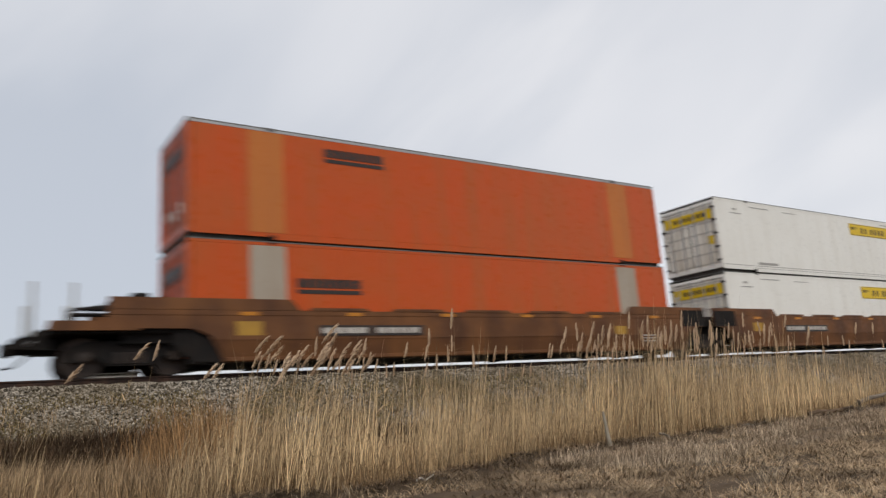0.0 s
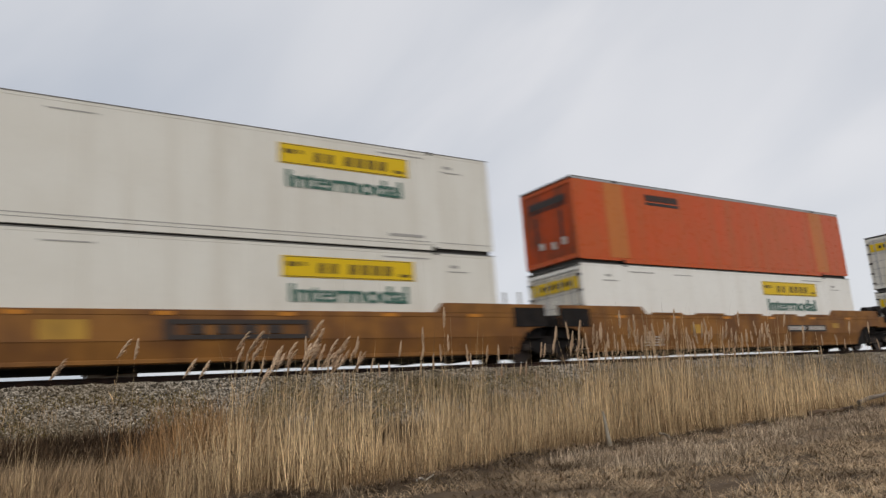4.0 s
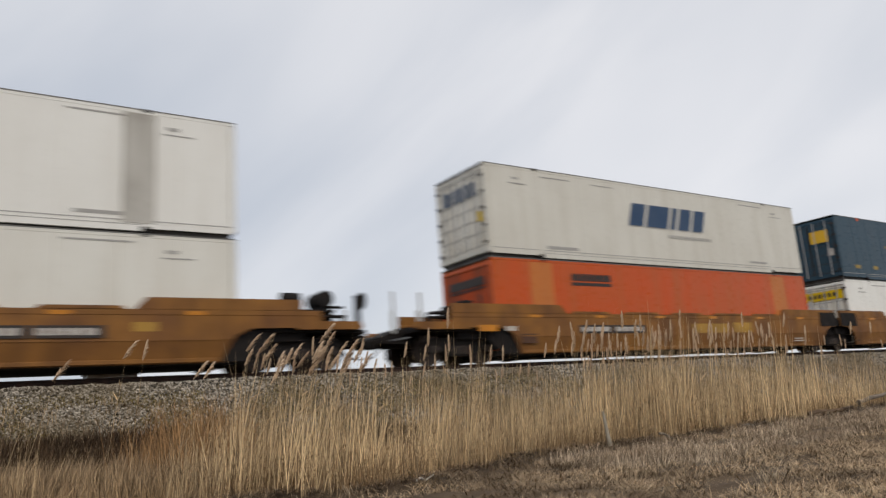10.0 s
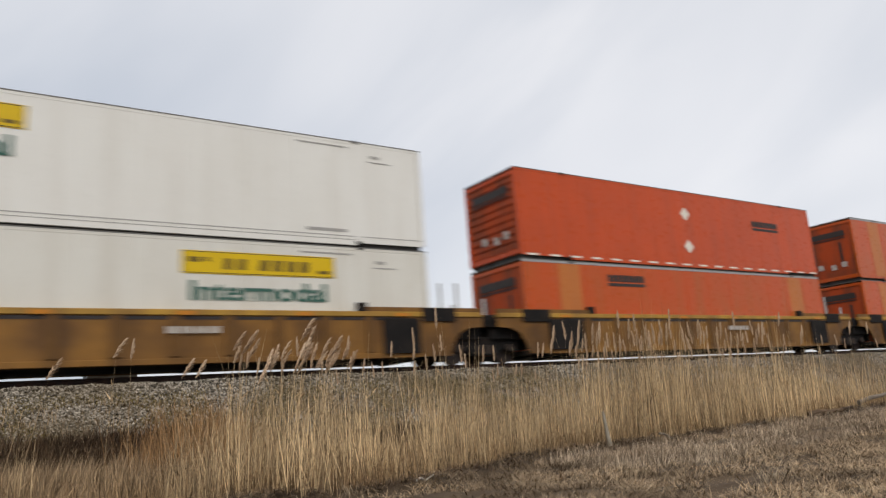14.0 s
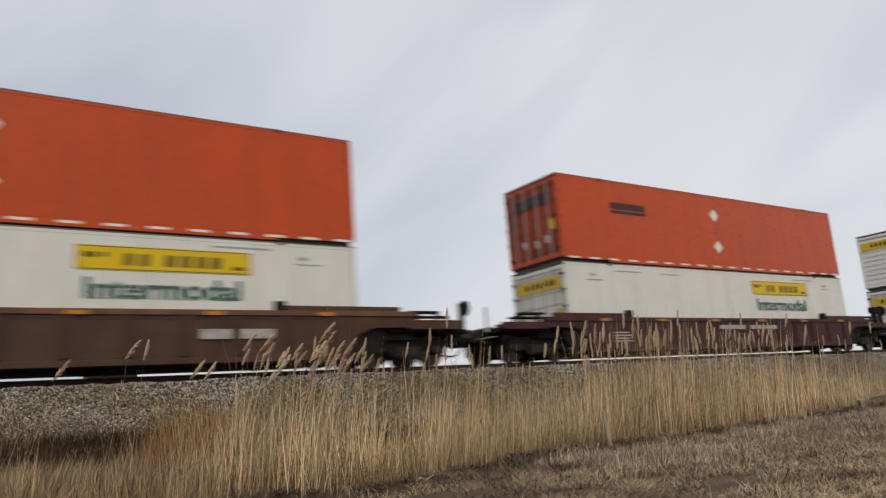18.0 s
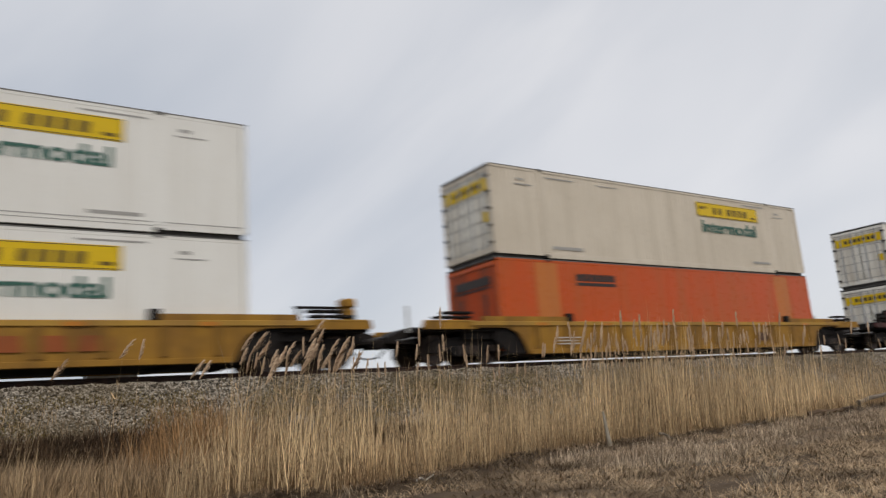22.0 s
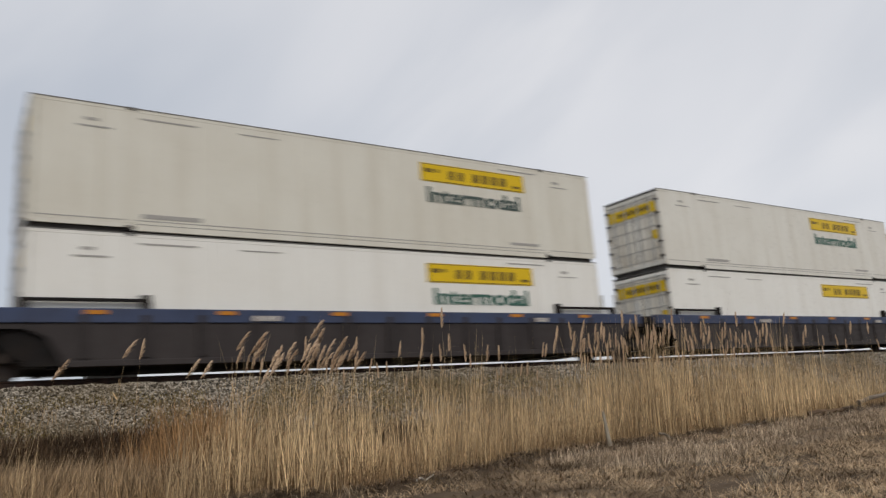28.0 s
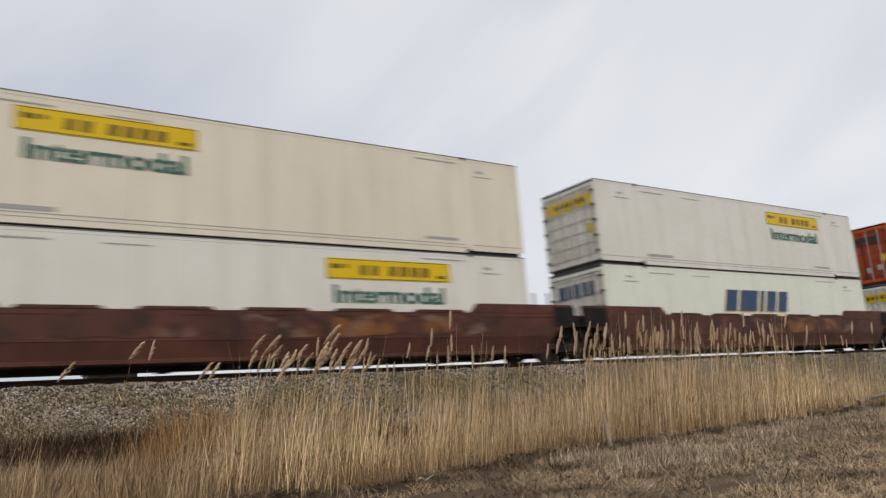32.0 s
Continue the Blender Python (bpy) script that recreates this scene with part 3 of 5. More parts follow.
        part("logo_edge", lambda bm: blocks(bm, -2.05, 1.34, 2.14, y, 0.28, 0.004), GOLD if logo_at else MARK, c, "thin edge behind the blocks", key=("arrowe", bool(logo_at)))["kind"] = "stuff"
        part("logo_line", lambda bm: bars(bm, 0.0, 2.4, 1.04, 1.16, y, 11, 0.3), MARK, c, "row of small grey bars", key="arrowl")
    elif logo == "blocks":
        part("logo", lambda bm: bars(bm, -1.95, 2.15, 1.42, 2.27, y, 6, 0.14, 0.0), BLUE, c, "upright blue blocks", key="blocks")
        part("logo_line", lambda bm: lines(bars(bm, -1.85, 2.1, 1.16, 1.27, y, 18, 0.3), [(-0.8, 1.2, 0.95, 1.0)], y), MARK, c, key="blockl")
    elif logo == "bracket":
        for nm, xs in (("rear", (0.05, 0.22, 0.5)), ("front", (4.15, 3.98, 3.7))):
            part("logo_bracket", lambda bm: prism(bm, [(xs[0], 0.84), (xs[2], 0.84), (xs[2], 0.98), (xs[1], 0.98), (xs[1], 2.2), (xs[2], 2.2), (xs[2], 2.34), (xs[0], 2.34)], y - 0.006, y), GOLD, c, "golden square bracket", key=("brk", nm))
        part("logo", lambda bm: lines(bars(bm, 0.72, 3.45, 1.3, 2.15, y, 3, 0.1, 0.05), [(0.9, 3.25, 1.08, 1.2)], y), GOLD, c, "golden blocks", key="brkt")
        part("logo_wheel", lambda bm: [rod(bm, (px, y, 0.62), (px, y - 0.008, 0.62), 0.13, 12) for px in (0.75, 1.08, 3.1, 3.45)] and bm, GOLD, c, "golden discs", key="brkw")
        part("slogan", lambda bm: bars(bm, -4.0, -0.2, 1.56, 1.68, y, 30, 0.5), FADED, c, "row of golden bars", key="slog")["kind"] = "stuff"
        part("stencil_mark", lambda bm: lines(bm, [(-6.95, -6.5, 0.5, 0.66), (-5.35, -4.95, 0.5, 0.66), (-0.7, 0.9, 2.62, 2.67), (4.4, 5.6, 2.5, 2.56), (5.5, 5.7, 0.5, 0.64), (6.8, 7.05, 0.5, 0.64)], y), FADED, c, "small faded golden bars", key="csten")["kind"] = "stuff"
        part("end_sign", lambda bm: box(bm, -8.1, -8.068, -0.9, -0.1, 1.75, 2.3), GOLD, c, "golden block on the end", key="cend")
        for sx in (-1, 1):
            part("red_mark", lambda bm: box(bm, sx * 6.05 - 0.12, sx * 6.05 + 0.12, y - 0.004, y, 2.74, 2.87), REDDISH, c, key=("redm", sx))
    elif logo == "disc":
        part("logo", lambda bm: rod(bm, (1.5, y, 1.98), (1.5, y - 0.008, 1.98), 0.3, 20), PALE, c, "pale disc", key="disc")
        part("slogan", lambda bm: lines(bars(bm, 1.95, 4.8, 2.02, 2.22, y, 12, 0.25), [(2.0, 4.7, 1.9, 1.93)], y), PALE, c, "row of pale bars", key="discs")["kind"] = "stuff"
    elif logo == "wide":      # two dark lines of blocks
        x, z = logo_at
        part("logo", lambda bm: lines(bars(bm, x, x + 1.75, z + 0.15, z + 0.35, y, 9, 0.12), [(x, x + 1.75, z, z + 0.1), (x, x + 1.75, z + 0.36, z + 0.375)], y), INK, c, "black bars", key=("wide", x, z))
    elif logo == "stencil":
        part("logo", lambda bm: lines(bm, [(2.1, 2.6, 2.3, 2.6), (3.4, 3.75, 1.55, 2.0), (3.0, 3.8, 2.3, 2.42), (-0.6, -0.3, 2.35, 2.6), (-5.3, -5.0, 2.3, 2.6)], y), MARK, c, "grey stencilled bars", key="sten")
    if bands:
        for sx in (-1, 1):
            part("side_band", lambda bm: box(bm, min(sx * 5.72, sx * 6.62), max(sx * 5.72, sx * 6.62), FACE - 0.004, FACE + 0.02, 0.205, 2.775), bands, c, "paler upright band", key=("band", sx, bands.name))
    if dashes:
        part("reflective_strip", lambda bm: lines(bm, [(-7.8 + i * 0.9, -7.35 + i * 0.9, 0.1, 0.16) for i in range(18)], FACE - 0.004), CHALK, c, "row of white reflective dashes", key="dash")["kind"] = "stuff"
    if diamonds:
        for z in diamonds:
            part("placard", lambda bm: prism(bm, [(-0.13, z - 0.25), (0.12, z), (-0.13, z + 0.25), (-0.38, z)], y - 0.006, y), CHALK, c, "white diamond placard", key=("dia", z))
    if stained:
        part("stained_panel", lambda bm: box(bm, 5.55, 6.25, FACE - 0.008, FACE + 0.02, 0.21, 2.77), STAINED, c, "grime-streaked upright panel", key="stain")
    if rusty:
        for x, z in ((-6.0, 0.22), (5.95, 0.22)):
            part("rust_patch", lambda bm: prism(bm, [(x - 0.2, z), (x + 0.22, z), (x + 0.16, z + 0.3), (x + 0.05, z + 0.62), (x - 0.06, z + 0.55), (x - 0.13, z + 0.3)], y - 0.012, y - 0.002), RUST, c, "rust patch", key=("rustp", x))
    if (paint in WHITES or paint in (SKYBLUE, TEAL)) and not ribbed:
        part("rail_groove", lambda bm: box(box(bm, -7.95, 7.95, FACE - 0.004, FACE + 0.01, 0.255, 0.278), -6.0, 6.0, FACE - 0.006, FACE + 0.01, 0.17, 0.186), MARK, c, "dark lines along the bottom rail", key="groove")
    if marks:
        part("stencil_mark", lambda bm: lines(bm, [(-7.0, -6.75, 2.45, 2.52), (-7.15, -6.45, 2.3, 2.34), (-5.85, -4.6, 2.62, 2.66), (-5.8, -4.5, 0.32, 0.42), (4.6, 5.7, 0.36, 0.44),
                                                    (4.4, 5.8, 2.66, 2.7), (6.5, 6.75, 2.45, 2.53), (6.4, 7.1, 2.33, 2.36), (-3.6, -2.6, 2.6, 2.63)], FACE - 0.003), marks, c, "small grey stencilled bars", key=("marks", marks.name))["kind"] = "stuff"
    return c


RIGHT, LEFT = 1.55, -5.35
SPECS = {
    # kind: the arguments for container()
    "w": dict(label="white steel intermodal container with yellow sign and green word", paint=WHITE, sign=RIGHT, word=GREEN, end_band="yellow"),
    "c": dict(label="clean white intermodal container with yellow sign and green word", paint=CLEAN, sign=RIGHT, word=GREEN, end_band="yellow"),
    "g": dict(label="dusty off-white intermodal container with yellow sign and dark word", paint=GREIGE, sign=RIGHT, word=SLATE, end_band="yellow"),
    "t": dict(label="greyish white intermodal container with yellow sign and green word", paint=TAN, sign=RIGHT, word=GREEN, end_band="yellow"),
    "l": dict(label="white intermodal container with its yellow sign near the rear", paint=CLEAN, sign=LEFT, word=GREEN, end_band="yellow", end="ribs"),
    "G": dict(label="warm ivory container with its yellow sign near the rear", paint=IVORY, sign=LEFT, word=GREEN, end_band="yellow"),
    "p": dict(label="white intermodal container with a yellow sign, no word", paint=CLEAN, sign=RIGHT, end_band="yellow"),
    "q": dict(label="clean white container with a yellow sign near its rear", paint=CLEAN, sign=LEFT, end_band="yellow", end="ribs"),
    "Q": dict(label="white container with a yellow sign and dark grime streak", paint=CLEAN, sign=LEFT, end_band="yellow", end="ribs", stained=True),
    "r": dict(label="ribbed white container with yellow sign and rust stains", paint=GRIMY, ribbed=True, sign=RIGHT, end_band="yellow", top=STEEL),
    "R": dict(label="ribbed white container with yellow sign and rust patches", paint=GRIMY, ribbed=True, sign=RIGHT, end_band="yellow", top=STEEL, rusty=True),
    "y": dict(label="aged cream ribbed container with a yellow sign", paint=CREAM, ribbed=True, sign=RIGHT, end_band="yellow", top=STEEL),
    "v": dict(label="ribbed dusty off-white container with yellow sign and green word", paint=DUSTY, ribbed=True, sign=RIGHT, word=GREEN, end_band="yellow"),
    "V": dict(label="ribbed white container with yellow sign and green word", paint=CLEAN, ribbed=True, sign=RIGHT, word=GREEN, end_band="yellow"),
    "n": dict(label="plain ribbed white container with grey stencilled marks", paint=CLEAN, ribbed=True, logo="stencil"),
    "s": dict(label="greenish white container with big slanting navy blue blocks", paint=MINT, logo="arrow", logo_at=True, end_band="navy"),
    "S": dict(label="greyish container with big slanting navy blue blocks", paint=TAN, logo="arrow", end_band="navy"),
    "m": dict(label="white container with tall blue blocks on its side", paint=WHITE, logo="blocks", end_band="blue"),
    "x": dict(label="dark teal container with golden brackets and blocks", paint=TEAL, logo="bracket", marks=None),
    "b": dict(label="mid-blue container with a pale disc and bars", paint=SKYBLUE, logo="disc", marks=MARK),
    "o": dict(label="orange container with paler bands and black bars", paint=ORANGE, logo="wide", logo_at=(-4.6, 2.18), bands=PATCH, top=STEEL, end="plain", end_band="dark", marks=None),
    "O": dict(label="orange container with black bars toward its front", paint=ORANGE, logo="wide", logo_at=(3.35, 2.16), bands=PATCH, end="plain", end_band="dark", marks=None),
    "u": dict(label="orange container with grey primer bands and black bars", paint=ORANGE, logo="wide", logo_at=(-5.45, 1.63), bands=PATCH_GREY, end="plain", end_band="dark", marks=None),
    "k": dict(label="orange container with tan bands and low black bars", paint=ORANGE, logo="wide", logo_at=(-4.95, 2.1), bands=PATCH, end="plain", end_band="dark", marks=None),
    "d": dict(label="bright orange container with black bars and a white diamond placard", paint=BRIGHT, logo="wide", logo_at=(-5.62, 1.68), diamonds=(2.05,), end_band="dark", marks=None),
    "h": dict(label="red-orange container with white diamonds and reflective dashes", paint=REDDISH, logo="wide", logo_at=(-5.7, 1.74), diamonds=(2.1, 0.88), dashes=True, end_band="dark", marks=None),
    "H": dict(label="red-orange container with white diamonds, black bars toward its front", paint=REDDISH, logo="wide", logo_at=(3.9, 1.7), diamonds=(2.02, 0.8), dashes=True, end_band="dark", marks=None, end="ribs"),
    "j": dict(label="plain faded orange container with black bars", paint=ORANGE, logo="wide", logo_at=(-4.5, 2.13), bands=PATCH, top=STEEL, end="plain", end_band="dark", marks=None),
}


def get_container(kind):
    """The first of a kind is built, the others are copies of it."""
    if kind not in KINDS:
        KINDS[kind] = container(kind, **SPECS[kind])
        return KINDS[kind]
    return copy_thing(KINDS[kind], Matrix.Identity(4))


# ---- well cars ----
E = LONG / 2


def wheel_bm(bm):
    rod(bm, (0, -0.06, 0), (0, 0.065, 0), 0.42, 28)
    rod(bm, (0, 0.066, 0), (0, 0.09, 0), 0.445, 28)
    rod(bm, (0, -0.09, 0), (0, -0.061, 0), 0.14, 14)
    return bm


def truck(car_ob, x):
    """A two-axle truck under the car, with its wheels."""
    t = part("truck_bolster", lambda bm: box(box(bm, -0.22, 0.22, -1.05, 1.05, 0.38, 0.62, 0.03), -0.4, 0.4, -0.4, 0.4, 0.62, 0.72, 0.02), BLACK, car_ob, "black iron truck", key="bolster")
    t.location = (x, 0, 0)
    outline = [(-1.2, 0.32), (-1.2, 0.62), (-0.95, 0.72), (-0.45, 0.74), (0.45, 0.74), (0.95, 0.72), (1.2, 0.62), (1.2, 0.32), (0.98, 0.3), (0.72, 0.44), (0.42, 0.22), (-0.42, 0.22), (-0.72, 0.44), (-0.98, 0.3)]
    for s in (-1, 1):
        part("side_frame", lambda bm: prism(bm, outline, min(s * 0.94, s * 1.08), max(s * 0.94, s * 1.08)), BLACK, t, "cast side frame", key=("sframe", s))
        if s > 0:
            for wx in (-0.89, 0.89):
                w = part("wheel", wheel_bm, WHEEL, t, "worn steel wheel", key="wheel")
                w.location, w.rotation_euler = (wx, 0.755, 0.42), (0, 0, math.pi)
            continue
        for px in (-0.22, 0, 0.22):
            part("spring", lambda bm: rod(bm, (px, s * 1.09, 0.27), (px, s * 1.09, 0.5), 0.065, 10), WHEEL, t, key=("spring", s, px))
        for wx in (-0.89, 0.89):
            w = part("wheel", wheel_bm, WHEEL, t, "worn steel wheel", key="wheel")
            w.location, w.rotation_euler = (wx, s * 0.755, 0.42), (0, 0, 0 if s < 0 else math.pi)
            part("bearing_cap", lambda bm: rod(bm, (wx, s * 1.08, 0.42), (wx, s * 1.15, 0.42), 0.1, 12), WHEEL, t, key=("cap", s, wx))
    for wx in (-0.89, 0.89):
        part("axle", lambda bm: rod(bm, (wx, -0.7, 0.42), (wx, 0.7, 0.42), 0.085, 10), BLACK, t, key=("axle", wx))
    return t


def end_gear(c, s, brake, paint, style, edge):
    """Platform, painted sills, coupler and rails at a coupled end; s is the side along x."""
    X = lambda d: s * (E + d)
    lo = lambda a, b: (min(X(a), X(b)), max(X(a), X(b)))
    part("end_platform", lambda bm: box(bm, *lo(0.45, 2.9), -1.32, 1.32, 0.88, 1.0, 0.01), BLACK, c, "black end platform", key=("plat", s))
    for k in (-1, 1):
        part("end_side_sill", lambda bm: prism(bm, [(X(1.2), 0.93), (X(2.9), 0.93), (X(2.95), 1.0), (X(2.9), 1.13), (X(1.2), 1.13)], min(k * 1.34, k * 1.45), max(k * 1.34, k * 1.45)), paint, c, "painted sill beside the end platform", key=("esill", s, k, paint.name))
        if edge:
            part("end_sill_edge", lambda bm: box(bm, *lo(1.25, 2.88), min(k * 1.33, k * 1.462), max(k * 1.33, k * 1.462), 1.131, 1.17, 0.006), edge, c, "worn edge of the sill", key=("esedge", s, k, edge.name))
    part("draft_arm", lambda bm: prism(bm, [(X(2.6), 0.62), (X(2.6), 1.1), (X(2.95), 1.06), (X(3.5), 0.84), (X(3.5), 0.66)], -0.55, 0.55), BLACK, c, "black sloping draft arm", key=("darm", s))
    part("draft_sill", lambda bm: box(bm, *lo(0.2, 3.2), -0.24, 0.24, 0.56, 0.878, 0.02), BLACK, c, key=("sill", s))
    part("coupler", lambda bm: box(box(bm, *lo(3.2, 3.68), -0.12, 0.12, 0.58, 0.74, 0.03), *lo(3.42, 3.68), -0.2, 0.2, 0.54, 0.8, 0.04), BLACK, c, "cast iron coupler", key=("coup", s))
    part("end_step", lambda bm: box(box(bm, *lo(1.25, 2.2), -1.4, -1.14, 1.36, 1.42, 0.006), *lo(1.3, 2.5), -1.4, -1.14, 1.24, 1.29, 0.006) and [box(bm, *lo(d, d + 0.07), -1.36, -1.3, 1.0, z) for d, z in ((1.5, 1.4), (2.1, 1.4), (2.4, 1.28))] and bm, BLACK, c, key=("step", s))
    if style == "rib":
        posts = ((3.6, -0.9, 1.5), (2.7, 0.9, 1.6)) if s > 0 else ((3.1, -0.9, 1.62),)
    else:
        posts = ((1.7, 0.9, 1.66), (2.1, 1.0, 1.98), (2.5, 0.9, 1.64), (3.0, 0.9, 1.96), (3.6, 0.8, 1.74)) if s > 0 else ((2.4, -0.8, 2.02), (3.15, -0.6, 2.06), (2.55, -0.9, 1.5), (3.3, -0.8, 1.5))
    for d, yy, z in posts:
        part("handrail", lambda bm: rod(bm, (X(d), yy, 0.9), (X(d), yy, z), 0.042, 8), PIPE, c, "thin upright handrail", key=("hand", s, d))
    if style == "smooth" and s < 0:
        part("valve_box", lambda bm: box(box(bm, *lo(1.36, 1.8), -1.42, -0.9, 1.25, 1.6, 0.03), *lo(1.0, 1.35), -1.4, -1.0, 1.5, 1.74, 0.03), BLACK, c, "black valve gear", key=("valve", s))
        part("valve_pipe", lambda bm: rod(rod(bm, (X(1.8), -1.3, 1.45), (X(2.5), -1.3, 1.36), 0.04, 8), (X(2.5), -1.3, 1.36), (X(2.55), -1.3, 1.1), 0.04, 8), BLACK, c, key=("vpipe", s))
    part("hose", lambda bm: rod(rod(bm, (X(3.1), 0.3, 0.6), (X(3.4), 0.32, 0.35), 0.025, 6), (X(3.4), 0.32, 0.35), (X(3.68), 0.3, 0.3), 0.025, 6), BLACK, c, key=("hose", s))
    part("uncoupling_lever", lambda bm: rod(bm, (X(3.15), -1.35, 0.72), (X(3.3), 0.0, 0.72), 0.018, 6), STEEL, c, key=("lever", s))
    if brake == 3:
        part("brake_stand", lambda bm: box(box(bm, *lo(2.3, 2.58), -1.2, -0.9, 1.0, 1.5, 0.03), *lo(2.25, 2.62), -1.25, -0.85, 1.5, 1.74, 0.05), paint, c, "mustard brake housing", key=("bst", s))
        part("guide_rail", lambda bm: box(bm, *lo(0.9, 2.05), -1.4, -1.3, 1.44, 1.5, 0.01), BLACK, c, "raised black rail", key=("grail", s))
        for d in (0.95, 1.95):
            part("rail_stay", lambda bm: box(bm, *lo(d, d + 0.06), -1.38, -1.32, 1.1, 1.45), BLACK, c, key=("gstay", s, d))
        return
    if brake:
        at, high = (2.95, 1.85) if brake > 1 else (3.1, 1.7 if paint in (C_BROWN, C_UMBER) else 1.86)
        part("brake_mast", lambda bm: box(bm, *lo(at, at + 0.14), -1.1, -0.96, 0.86, high, 0.02), BLACK, c, "black brake mast", key=("mast", s, high))
        part("brake_wheel", lambda bm: rod(bm, (X(at + 0.16), -1.04, high - 0.14), (X(at + 0.22), -1.04, high - 0.14), 0.22, 16), BLACK, c, "round brake wheel", key=("bwheel", s, high))
        part("mast_foot", lambda bm: box(bm, *lo(at - 0.1, at + 0.24), -1.14, -0.4, 0.84, 0.95, 0.01), BLACK, c, key=("mfoot", s, high))
    if brake == 1 and high > 1.8:
        part("brake_housing", lambda bm: box(box(bm, *lo(at - 0.62, at - 0.42), -1.15, -0.95, 0.9, high - 0.05, 0.02), *lo(at - 0.7, at - 0.3), -1.2, -0.9, high - 0.25, high + 0.02, 0.04), BLACK, c, "black brake housing on a post", key=("bhouse", s, high))
        part("brake_rod", lambda bm: rod(bm, (X(at - 0.4), -1.04, high - 0.2), (X(at + 0.1), -1.04, high - 0.32), 0.03, 8), BLACK, c, key=("brod", s, high))
    if brake > 1:
        part("brake_cylinder", lambda bm: rod(bm, (X(0.95), -1.1, 1.72), (X(1.4), -1.1, 1.72), 0.15, 12), BLACK, c, "black brake cylinder", key=("bcyl", s))
        part("cylinder_stand", lambda bm: box(bm, *lo(1.02, 1.32), -1.2, -1.0, 1.02, 1.6), BLACK, c, key=("bstand", s))
        part("air_reservoir", lambda bm: rod(bm, (X(2.05), -1.25, 1.72), (X(2.05), -0.5, 1.72), 0.21, 14), BLACK, c, "round black air reservoir", key=("resv", s))
        part("reservoir_stand", lambda bm: box(box(bm, *lo(1.92, 2.18), -1.15, -0.7, 1.0, 1.55), *lo(2.1, 2.6), -1.1, -1.0, 1.5, 1.56), BLACK, c, key=("rstand", s))


